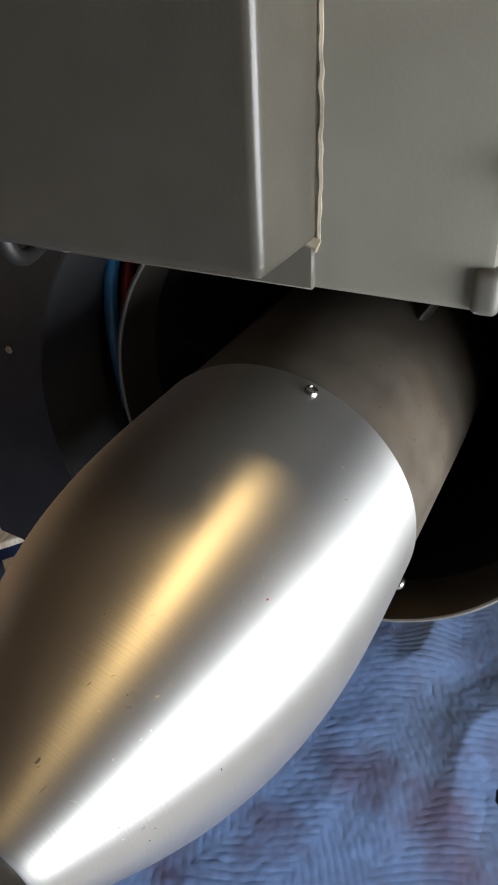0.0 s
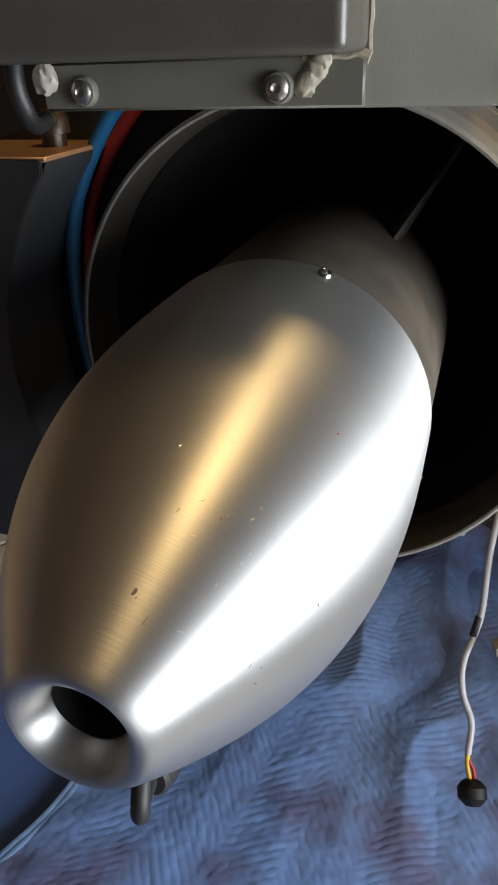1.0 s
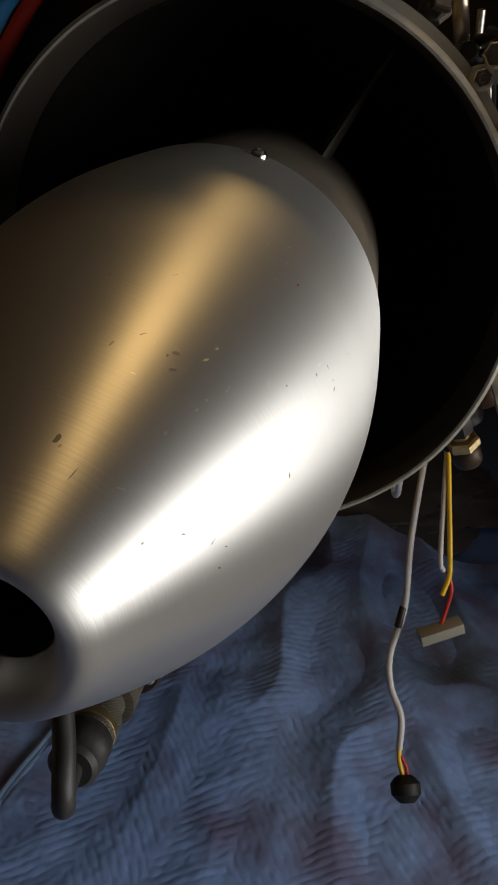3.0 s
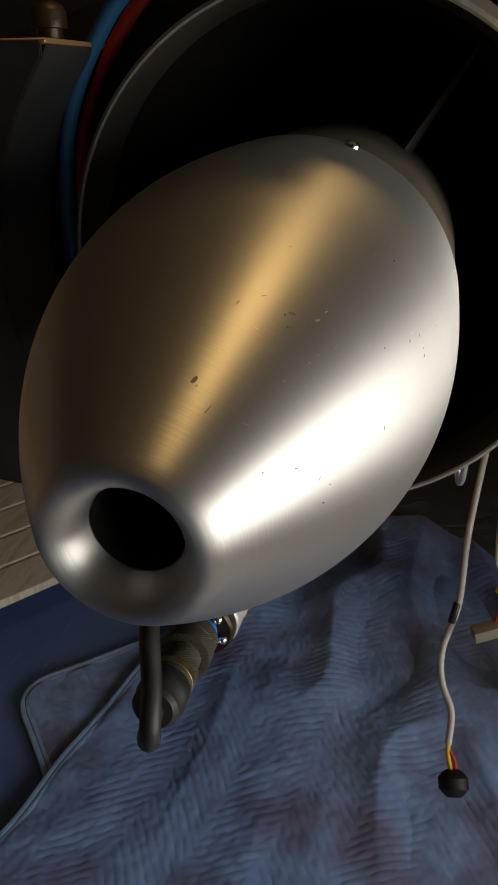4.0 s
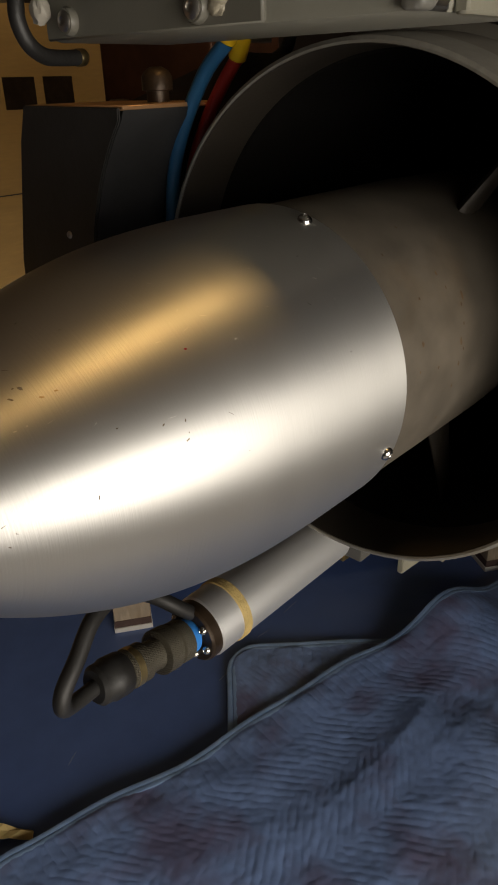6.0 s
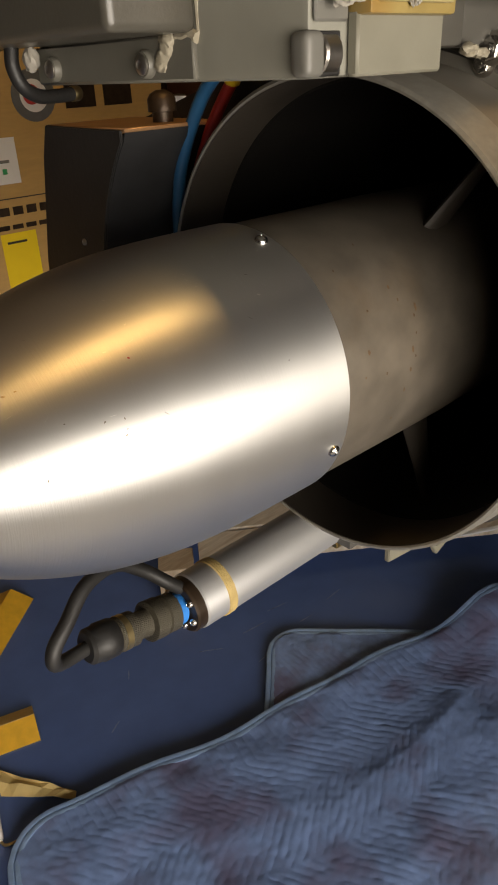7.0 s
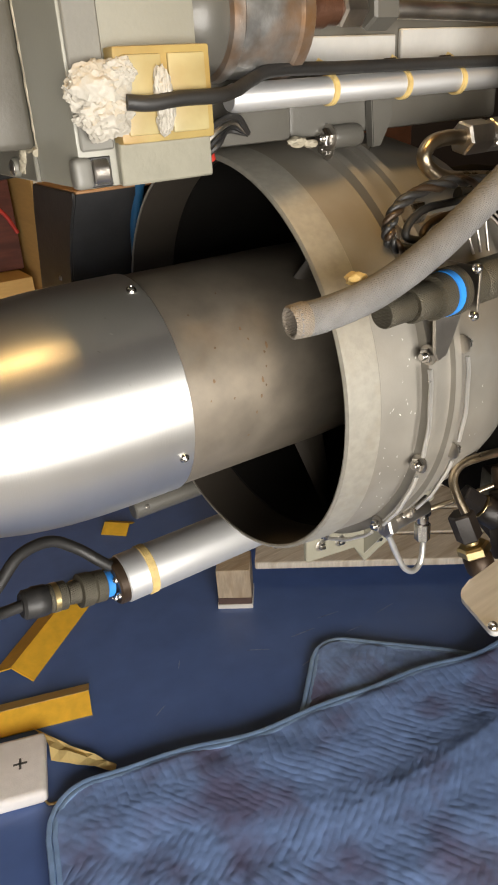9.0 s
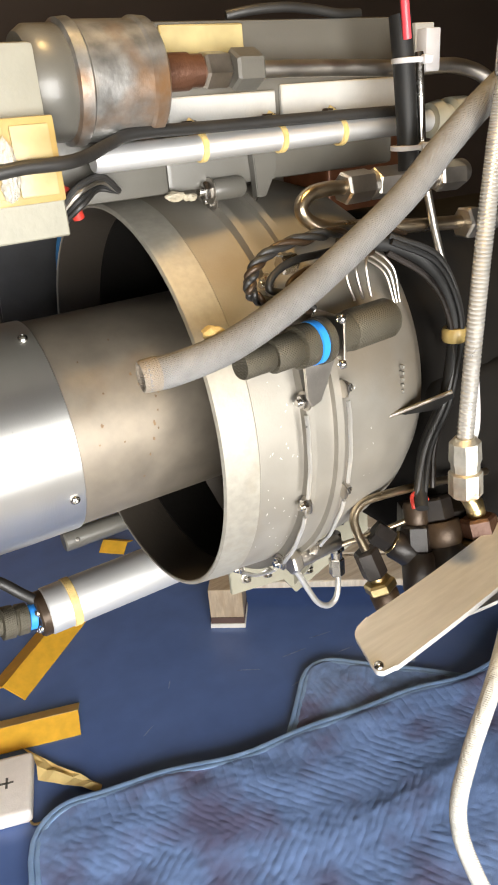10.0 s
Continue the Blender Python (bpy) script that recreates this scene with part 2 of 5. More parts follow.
def lathe(bm, p0, d, profile, segs=48, phase=0.0):
    """Turns (distance, radius) pairs round the axis that leaves p0 in the direction d."""
    p0 = Vector(p0)
    d, u, v = basis(d)
    rings = []
    for s, r in profile:
        if r < 1e-6:
            rings.append([bm.verts.new(p0 + d * s)])
        else:
            rings.append([bm.verts.new(p0 + d * s + (u * math.cos(a) + v * math.sin(a)) * r) for a in (phase + TAU * i / segs for i in range(segs))])
    for a, b in zip(rings, rings[1:]):
        for i in range(segs):
            j = (i + 1) % segs
            if len(a) == 1 and len(b) == 1:
                continue
            if len(a) == 1:
                bm.faces.new((a[0], b[i], b[j]))
            elif len(b) == 1:
                bm.faces.new((a[i], a[j], b[0]))
            else:
                bm.faces.new((a[i], a[j], b[j], b[i]))
    return bm


def turned(p0, p1, profile, segs=32, phase=0.0):
    """The same between two points; distances are 0 to 1."""
    p0, p1 = Vector(p0), Vector(p1)
    n = (p1 - p0).length
    return lathe(bmesh.new(), p0, p1 - p0, [(s * n, r) for s, r in profile], segs, phase)


def rod(p0, p1, r, segs=20, soft=0.12):
    n = (Vector(p1) - Vector(p0)).length
    e = min(r * soft * 2, n * 0.2) / n
    return turned(p0, p1, [(0, 0), (0, r * (1 - soft)), (e, r), (1 - e, r), (1, r * (1 - soft)), (1, 0)], segs)


def hexagon(p0, p1, r, phase=0.0):
    n = (Vector(p1) - Vector(p0)).length
    e = min(r * 0.15, n * 0.2) / n
    return turned(p0, p1, [(0, 0), (0, r * 0.86), (e, r), (1 - e, r), (1, r * 0.86), (1, 0)], 6, phase)


def smooth_path(pts, n=8):
    pts = [Vector(p) for p in pts]
    ext = [2 * pts[0] - pts[1], *pts, 2 * pts[-1] - pts[-2]]
    out = []
    for a, b, c, d in zip(ext, ext[1:], ext[2:], ext[3:]):
        for i in range(n):
            t = i / n
            out.append(0.5 * (2 * b + (c - a) * t + (2 * a - 5 * b + 4 * c - d) * t * t + (3 * b - a - 3 * c + d) * t ** 3))
    out.append(pts[-1])
    return out


def sweep(pts, r, segs=12, n=8, ridges=0.0, pitch=0.004, caps=True):
    """A round cable or pipe along a smooth line; ridges makes it corrugated."""
    line = smooth_path(pts, n)
    if ridges:
        total = sum((b - a).length for a, b in zip(line, line[1:]))
        line = smooth_path(pts, max(n, int(2.0 * total / pitch / max(1, len(pts) - 1))))
    bm = bmesh.new()
    d = (line[1] - line[0]).normalized()
    _, u, _ = basis(d)
    rings = []
    for i, p in enumerate(line):
        d = (line[min(i + 1, len(line) - 1)] - line[max(i - 1, 0)]).normalized()
        u = (u - d * u.dot(d)).normalized()
        v = d.cross(u)
        rr = r * (1 + (ridges if i % 2 else 0))
        rings.append([bm.verts.new(p + (u * math.cos(TAU * k / segs) + v * math.sin(TAU * k / segs)) * rr) for k in range(segs)])
    for a, b in zip(rings, rings[1:]):
        for k in range(segs):
            j = (k + 1) % segs
            bm.faces.new((a[k], a[j], b[j], b[k]))
    if caps:
        bm.faces.new(rings[0][::-1]), bm.faces.new(rings[-1])
    return bm


def block(lo, hi, bevel=0.002, segs=2, m=None):
    bm = bmesh.new()
    bmesh.ops.create_cube(bm, size=1)
    lo, hi = Vector(lo), Vector(hi)
    for v in bm.verts:
        v.co = Vector(lo[i] + (v.co[i] + 0.5) * (hi[i] - lo[i]) for i in range(3))
    if bevel:
        bmesh.ops.bevel(bm, geom=bm.edges[:], offset=bevel, segments=segs, profile=0.6, affect="EDGES")
    if m is not None:
        bm.transform(m)
    return bm


def prism(outline, lo, hi, axis="x", bevel=0.0):
    """Extrudes an outline of (a, b) pairs along one axis."""
    bm = bmesh.new()
    put = {"x": lambda a, b, s: (s, a, b), "y": lambda a, b, s: (a, s, b), "z": lambda a, b, s: (a, b, s)}[axis]
    lower = [bm.verts.new(put(a, b, lo)) for a, b in outline]
    upper = [bm.verts.new(put(a, b, hi)) for a, b in outline]
    n = len(outline)
    bm.faces.new(lower[::-1]), bm.faces.new(upper)
    for i in range(n):
        bm.faces.new((lower[i], lower[(i + 1) % n], upper[(i + 1) % n], upper[i]))
    bmesh.ops.recalc_face_normals(bm, faces=bm.faces)
    if bevel:
        bmesh.ops.bevel(bm, geom=bm.edges[:], offset=bevel, segments=2, affect="EDGES")
    return bm


def lump(centre, size, seed, rough=0.3, sub=4, freq=55.0):
    """An uneven blob of sealant."""
    bm = bmesh.new()
    bmesh.ops.create_icosphere(bm, subdivisions=sub, radius=1)
    off = Vector((seed * 3.1, seed * 1.7, seed * 2.3))
    for v in bm.verts:
        k = 1 + rough * 0.7 * noise.noise(v.co * 1.7 + off) + rough * 0.4 * noise.noise(v.co * 4.5 + off) + rough * 0.5 * abs(noise.noise(v.co * 8.0 + off)) + rough * 0.2 * abs(noise.noise(v.co * 19.0 + off))
        v.co = Vector(centre) + Vector(v.co[i] * size[i] for i in range(3)) * k
    return bm


def joined(*bms):
    out = bms[0]
    for b in bms[1:]:
        me = bpy.data.meshes.new("tmp")
        b.to_mesh(me)
        out.from_mesh(me)
        b.free()
        bpy.data.meshes.remove(me)
    return out


def round_axis(r, angle, x):
    """A place at radius r and angle (degrees from +y towards +z) round the engine's axis."""
    return Vector((x, r * math.cos(radians(angle)), H + r * math.sin(radians(angle))))


def ring_dir(angle):
    return Vector((0, math.cos(radians(angle)), math.sin(radians(angle))))


def screw(parent, at, d, r=0.0024, high=0.0016, mat=None, slot=True, name="screw"):
    d, u, v = basis(d)
    at = Vector(at)
    bm = lathe(bmesh.new(), at, d, [(-0.001, r), (high * 0.35, r), (high * 0.75, r * 0.8), (high, r * 0.45), (high * 0.8, r * 0.38), (high * 0.3, 0)], 16)
    return part(name, bm, mat or STEEL, parent)


def bolt(parent, at, d, r=0.0042, high=0.004, washer=True, mat=None):
    """A hexagon head on a washer, with the stub of its thread."""
    d = Vector(d).normalized()
    at = Vector(at)
    bm = joined(hexagon(at, at + d * high, r, 0.3), rod(at + d * high * 0.8, at + d * (high + 0.0022), r * 0.5, 12))
    head = part("bolt", bm, mat or STEEL, parent)
    if washer:
        part("washer", rod(at - d * 0.0006, at + d * 0.0008, r * 1.35, 20), STEEL_DULL, head)
    return head


# ---- room ----
def slab(name, lo, hi, mat, label, bevel=0.0):
    return tagged(part(name, block(lo, hi, bevel), mat, None, label, False), label, "", "", "structure")


slab("floor", (-3.0, -1.6, -0.12), (3.4, 2.3, 0.0), FLOOR, "dark blue painted floor with faint scuffs")
slab("wall_north", (-3.0, 2.3, -0.12), (3.4, 2.42, 2.6), WALL, "plain brown plaster wall")
slab("wall_west", (-3.12, -1.72, -0.12), (-3.0, 2.42, 2.6), WALL, "plain brown plaster wall")
slab("wall_east", (3.4, -1.72, -0.12), (3.52, 2.42, 2.6), WALL, "plain brown plaster wall")
south = joined(block((-3.0, -1.72, -0.12), (-1.5, -1.6, 2.6), 0), block((0.28, -1.72, -0.12), (3.4, -1.6, 2.6), 0),
               block((-1.5, -1.72, 1.62), (0.28, -1.6, 2.6), 0), block((-1.5, -1.72, -0.12), (0.28, -1.6, 0.36), 0))
tagged(part("wall_south", south, WALL, None, "", False), "brown plaster wall with a wide tall window opening", "", "", "structure")
slab("ceiling", (-3.12, -1.72, 2.6), (3.52, 2.42, 2.7), CEIL, "warm brown timber ceiling")
slab("ground", (-60, -120, -0.3), (60, 60, -0.13), PLANK, "pale ground outside the window")

# unseen pale sheets, added to throw neutral light onto the cone's underside
mat = material("pale grey floor reflector", (0.70, 0.69, 0.66), 0.75, 0.0, 0.06, 20, 0.2, 200)
for lo, hi in (((-2.2, -1.58, 0.0), (0.95, -0.72, 0.006)), ((-2.2, -0.71, 0.0), (-0.15, -0.02, 0.006))):
    tagged(part("floor_reflector", block(lo, hi, 0.002, 1), mat), "unseen pale sheet added on the floor to brighten the nose cone from below", "mat", "floor mats")

lamp = thing("ceiling_lamp", "round warm lamp fixed to the timber ceiling", "lamp")
part("housing", turned((-0.05, -0.40, 2.60), (-0.05, -0.40, 2.52), [(0, 0), (0, 0.16), (0.7, 0.15), (1, 0.13), (1, 0)], 40), WHITE, lamp)
part("globe", turned((-0.05, -0.40, 2.52), (-0.05, -0.40, 2.40), [(0, 0.11), (0.3, 0.118), (0.7, 0.09), (0.92, 0.04), (1, 0)], 32), GLOW, lamp, "glowing warm globe")

# ---- engine ----
engine = thing("jet_engine", "small grey jet engine with an open intake duct", "engine")

# nose cone: turned aluminium, open tip
def nose_radius(x):
    """Radius of the cone: a blunt curve that runs out flat at its rear edge."""
    w = max(0.0, (-0.075 - x) / 0.19)
    return 0.06827 * (1.0 - w ** 2.95) ** (1 / 0.9)


nose = thing("nose_cone", "brushed aluminium bullet-shaped nose cone with an open tip and small scratches", "nose cone")
prof = [(-0.15, 0.0), (-0.15, 0.0112), (-0.231, 0.0112), (-0.2345, 0.0117), (-0.2375, 0.0130), (-0.2398, 0.0150), (-0.2408, 0.0172), (-0.2406, 0.0195)]
x = -0.2385
while x < -0.0585:
    prof.append((x, nose_radius(x)))
    x += 0.004
prof += [(-0.0580, 0.06825), (-0.0576, 0.0679), (-0.0576, 0.0655)]
part("shell", lathe(bmesh.new(), (0, 0, H), (1, 0, 0), prof, 128), ALU, nose)
# black lining: the shade inside the hole is painted on
part("bore", lathe(bmesh.new(), (0, 0, H), (1, 0, 0), [(-0.2325, 0.01085), (-0.1520, 0.01035), (-0.1515, 0.0)], 48), PLASTIC_SHADE, nose, "bore of the open tip, coloured black for its shade")
for a in (109, 199, 289, 19):
    screw(nose, round_axis(0.0684, a, -0.0645), ring_dir(a), 0.0030, 0.0022)


def mark(x, angle, length, width, turn, mat, seed):
    """A small uneven fleck lying on the nose cone."""
    rnd = random.Random(seed)
    bm = bmesh.new()
    n = 9
    rim = []
    c, s = math.cos(turn), math.sin(turn)
    for i in range(n):
        a = TAU * i / n
        k = rnd.uniform(0.6, 1.1)
        du, dv = math.cos(a) * length * 0.46 * k, math.sin(a) * width * 0.46 * k
        px, pa = du * c - dv * s, du * s + dv * c
        xx = x + px
        r = nose_radius(xx) + 0.00006
        rim.append(bm.verts.new(round_axis(r, angle + math.degrees(pa / r), xx)))
    top = bm.verts.new(round_axis(nose_radius(x) + 0.00010, angle, x))
    for i in range(n):
        bm.faces.new((rim[i], rim[(i + 1) % n], top))
    part("fleck", bm, mat, nose)


for i, (x, a, l, w, t, mt) in enumerate((
        (-0.153, 137, 0.0012, 0.0009, 0.3, RED_DOT), (-0.1975, 123.8, 0.0024, 0.0010, 1.0, PIT), (-0.2010, 125.4, 0.0018, 0.0008, 0.9, PIT), (-0.1990, 122.4, 0.0010, 0.0006, 0.2, PIT),
        (-0.1945, 130.4, 0.0022, 0.0007, 0.6, SMEAR), (-0.2222, 109.2, 0.0020, 0.0012, 0.4, PIT), (-0.2232, 111.0, 0.0010, 0.0006, 0.4, SMEAR), (-0.1696, 153.7, 0.0008, 0.0014, 0.9, PIT),
        (-0.1642, 160.2, 0.0007, 0.0019, 1.2, PIT), (-0.1632, 158.4, 0.0005, 0.0008, 0.6, PIT), (-0.1818, 149.4, 0.0007, 0.0006, 0.0, PIT), (-0.0889, 131.8, 0.0024, 0.0008, 0.5, BARE),
        (-0.0896, 156.2, 0.0007, 0.0008, 0.0, PIT), (-0.2043, 136.1, 0.0014, 0.0005, 0.3, BARE), (-0.2012, 136.5, 0.0008, 0.0006, 0.2, BARE), (-0.2118, 133.8, 0.0010, 0.0008, 0.2, BARE),
        (-0.1921, 167.4, 0.0006, 0.0018, 0.2, PIT), (-0.2202, 159.0, 0.0014, 0.0004, 0.6, PIT), (-0.2152, 177.3, 0.0012, 0.0005, 0.6, PIT), (-0.2269, 151.8, 0.0007, 0.0006, 0.2, PIT),
        (-0.2385, 100.4, 0.0012, 0.0008, 0.6, PIT), (-0.2023, 109.5, 0.0020, 0.0006, 0.2, SMEAR), (-0.1976, 114.7, 0.0020, 0.0003, 0.8, PIT), (-0.1630, 154.8, 0.0005, 0.0014, 0.3, PIT),
        (-0.1906, 130.8, 0.0014, 0.0007, 0.4, SMEAR), (-0.2060, 118, 0.0015, 0.0003, 1.4, BARE), (-0.2130, 172, 0.0009, 0.0004, 0.5, PIT), (-0.1450, 170, 0.0005, 0.0005, 0.0, PIT))):
    mark(x, a, l, w, t, mt, i)
scratch = random.Random(17)
for i in range(34):
    mark(scratch.uniform(-0.228, -0.075), scratch.uniform(100, 172), scratch.uniform(0.0008, 0.0032), scratch.uniform(0.00012, 0.00028), scratch.uniform(-0.7, 1.2), BARE if i % 6 else PIT, 100 + i)

# centre body behind it, with three struts
part("centre_body", lathe(bmesh.new(), (0, 0, H), (1, 0, 0), [(-0.060, 0.03), (-0.060, 0.0660), (-0.057, 0.0668), (0.05, 0.0668), (0.14, 0.064), (0.24, 0.058), (0.24, 0)], 96), HUB, engine, "brown-grey oxidised cylindrical centre body")
spots = ((-0.0156, 144, 0.0014, 0.0008), (-0.0025, 155, 0.0026, 0.0010), (-0.0050, 158, 0.0012, 0.0008), (-0.0097, 171, 0.0024, 0.0010), (-0.0080, 174, 0.0010, 0.0008),
         (-0.0119, 179, 0.0017, 0.0011), (-0.0411, 165, 0.0013, 0.0011), (-0.0154, 187, 0.0015, 0.0008), (-0.0422, 131, 0.0008, 0.0006), (-0.0189, 122, 0.0010, 0.0007),
         (-0.0060, 165, 0.0009, 0.0006), (-0.0130, 150, 0.0010, 0.0006), (-0.0300, 176, 0.0008, 0.0007), (-0.0350, 150, 0.0007, 0.0007), (-0.0200, 200, 0.0009, 0.0008), (-0.0450, 174, 0.0007, 0.0006))
for i, (xx, a, l, w) in enumerate(spots):
    rnd = random.Random(40 + i)
    bm = bmesh.new()
    rim = []
    for k in range(9):
        s = rnd.uniform(0.6, 1.1)
        rim.append(bm.verts.new(round_axis(0.06692, a + math.degrees(math.sin(TAU * k / 9) * l * s / 0.067), xx + math.cos(TAU * k / 9) * w * s)))
    bm.faces.new(rim)
    part("rust_spot", bm, RUST_SPOT, engine)
for a0, lean in ((123, 0), (240, 14), (3, 0)):
    bm = bmesh.new()
    rows = []
    for r, x0, x1, w in ((0.062, 0.034, 0.060, 0.0042), (0.127, 0.060, 0.067, 0.0016)):
        a = a0 + (lean if r > 0.1 else 0)
        t = Vector((0, -math.sin(radians(a)), math.cos(radians(a))))
        rows.append([bm.verts.new(round_axis(r, a, x0 + (x1 - x0) * u) + t * w * s) for u, s in ((0, 0), (0.06, 0.5), (0.3, 1), (0.7, 0.7), (1, 0), (0.7, -0.7), (0.3, -1), (0.06, -0.5))])
    for i in range(8):
        bm.faces.new((rows[0][i], rows[0][(i + 1) % 8], rows[1][(i + 1) % 8], rows[1][i]))
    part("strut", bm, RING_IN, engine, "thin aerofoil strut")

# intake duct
part("duct_lining", lathe(bmesh.new(), (0, 0, H), (1, 0, 0), [(0.0340, 0.1262), (0.0345, 0.1238), (0.11, 0.114), (0.155, 0.094), (0.32, 0.088), (0.32, 0.0)], 128), DUCT_IN, engine, "inner wall of the duct with its shade in the colour")
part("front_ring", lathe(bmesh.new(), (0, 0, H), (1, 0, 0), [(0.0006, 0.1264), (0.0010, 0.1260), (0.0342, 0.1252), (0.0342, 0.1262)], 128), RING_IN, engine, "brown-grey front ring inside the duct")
part("lip_band", lathe(bmesh.new(), (0, 0, H), (1, 0, 0), [(0.0, 0.1264), (-0.0004, 0.1275), (0.0006, 0.1292), (0.021, 0.1312), (0.0218, 0.1305), (0.0218, 0.1264)], 128), BAND, engine, "worn pale band round the duct lip")
part("casing", lathe(bmesh.new(), (0, 0, H), (1, 0, 0), [(0.0218, 0.126), (0.0222, 0.1298), (0.050, 0.1322), (0.0505, 0.1375), (0.0555, 0.1378), (0.0560, 0.1345), (0.0700, 0.1345), (0.0705, 0.1378), (0.0755, 0.1378), (0.0765, 0.1335), (0.10, 0.1325), (0.125, 0.1290), (0.145, 0.1225), (0.158, 0.114), (0.165, 0.104), (0.166, 0.099)], 128), DUCT, engine, "matt grey flanged casing")
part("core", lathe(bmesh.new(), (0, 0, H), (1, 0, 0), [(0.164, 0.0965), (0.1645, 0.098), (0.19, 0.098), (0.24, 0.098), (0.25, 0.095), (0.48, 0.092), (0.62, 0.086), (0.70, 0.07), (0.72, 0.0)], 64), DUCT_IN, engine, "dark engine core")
for k in range(13):
    a = 168 + k * 360 / 13
    bolt(engine, round_axis(0.1385, a, 0.0500), (-1, 0, 0), 0.0042, 0.0035)
    bolt(engine, round_axis(0.1385, a, 0.0760), (1, 0, 0), 0.0040, 0.0040)
for a0 in (168 + 360 / 13 * k for k in range(0, 3)):
    for xx, r in ((0.0478, 0.1408), (0.0775, 0.1402)):
        part("lock_wire", sweep([round_axis(r + 0.0003 * math.sin(j * 2.1), a0 + 3 + j * 3.6, xx) for j in range(7)], 0.0013, 6, 4), FLEX, engine)
# chips of bare metal in the casing's grey
chips = random.Random(23)
for i in range(44):
    xx, a = chips.uniform(0.024, 0.049), chips.uniform(158, 226)
    if i > 33:
        xx = chips.uniform(0.080, 0.104)
    r = 0.1300 + (xx - 0.0222) * 0.08 if xx < 0.05 else 0.13385 - (xx - 0.0765) * 0.042
    l, w, turn = chips.uniform(0.0004, 0.0013), chips.uniform(0.0002, 0.0004), chips.uniform(-0.9, 0.9)
    bm = bmesh.new()
    rim = []
    for k in range(7):
        du, dv = math.cos(TAU * k / 7) * l * chips.uniform(0.6, 1.1), math.sin(TAU * k / 7) * w * chips.uniform(0.6, 1.1)
        rim.append(bm.verts.new(round_axis(r + 0.0002, a + math.degrees((du * math.cos(turn) - dv * math.sin(turn)) / r), xx + du * math.sin(turn) + dv * math.cos(turn))))
    bm.faces.new(rim)
    part("paint_chip", bm, CHIP, engine)
# thin fin standing on the casing
bm = bmesh.new()
f0, f1, f2 = Vector((0.1135, -0.1285, 1.1026)), Vector((0.1607, -0.1375, 1.1097)), Vector((0.1787, -0.1217, 1.0890))
for off in (0.0, 0.0012):
    bm.faces.new([bm.verts.new(p + Vector((0, -off, off))) for p in (f0, f1, f2)])
fin = part("fin", bm, PLASTIC_SHADE, engine, "thin dark fin")
part("edge_strip", sweep([f0, f1], 0.0013, 8), STEEL_DULL, fin, "bright edge of the fin")
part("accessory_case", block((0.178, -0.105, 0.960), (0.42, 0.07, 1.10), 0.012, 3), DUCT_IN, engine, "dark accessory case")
for k in range(5):
    part("stamp_mark", block((0.1270, -0.1296, 1.1150 + k * 0.004), (0.1286, -0.1260, 1.1172 + k * 0.004), 0.0003, 1), PALE, engine)

# stand that carries the engine
stand = thing("engine_stand", "dark steel stand post carrying the engine", "stand")
part("arm", block((0.60, -0.62, 1.075), (0.68, 0.06, 1.135), 0.004), SHROUD, stand)
part("post", block((0.60, -0.70, 0.012), (0.68, -0.62, 1.135), 0.004), SHROUD, stand)
part("foot", block((0.44, -0.80, 0.0), (0.84, -0.52, 0.012), 0.003), SHROUD, stand)

# ---- control housing over the duct ----
housing = thing("control_housing", "grey painted control housing with sealed cover box above the duct", "housing")
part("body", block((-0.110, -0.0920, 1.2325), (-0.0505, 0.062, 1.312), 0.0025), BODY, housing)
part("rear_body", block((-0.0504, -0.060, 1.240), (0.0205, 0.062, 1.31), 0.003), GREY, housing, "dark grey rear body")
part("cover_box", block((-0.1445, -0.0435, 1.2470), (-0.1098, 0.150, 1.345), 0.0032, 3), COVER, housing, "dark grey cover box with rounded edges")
part("side_block", block((-0.0935, -0.0965, 1.2325), (-0.0500, -0.0921, 1.2500), 0.0008, 1), CREAM, housing, "cream side block")
part("slot", block((-0.1090, -0.0924, 1.2330), (-0.0960, -0.0905, 1.2450), 0.0006, 1), SHROUD, housing, "dark slot")
part("side_face", block((-0.1085, -0.0936, 1.2470), (-0.0940, -0.0919, 1.3115), 0.0008, 1), PALE, housing, "pale side strip")
part("slot_tab", block((-0.1130, -0.0945, 1.2328), (-0.1048, -0.0870, 1.2450), 0.0028, 4), PALE, housing, "pale rounded tab")
part("slot_socket", turned((-0.1047, -0.0890, 1.2390), (-0.0975, -0.0890, 1.2390), [(0, 0), (0, 0.0054), (0.1, 0.0060), (0.9, 0.0060), (1, 0.0054), (1, 0)], 24), STEEL_DULL, housing, "dull steel socket")
part("resin_block", block((-0.0935, -0.1010, 1.2485), (-0.0505, -0.0922, 1.2835), 0.0012), AMBER, housing, "yellowed translucent resin block")
for x0, x1 in ((-0.0905, -0.0735), (-0.0705, -0.0535)):
    part("resin_panel", block((x0, -0.1022, 1.2515), (x1, -0.1002, 1.2805), 0.0009, 2), RESIN_PALE, housing, "pale raised resin panel")
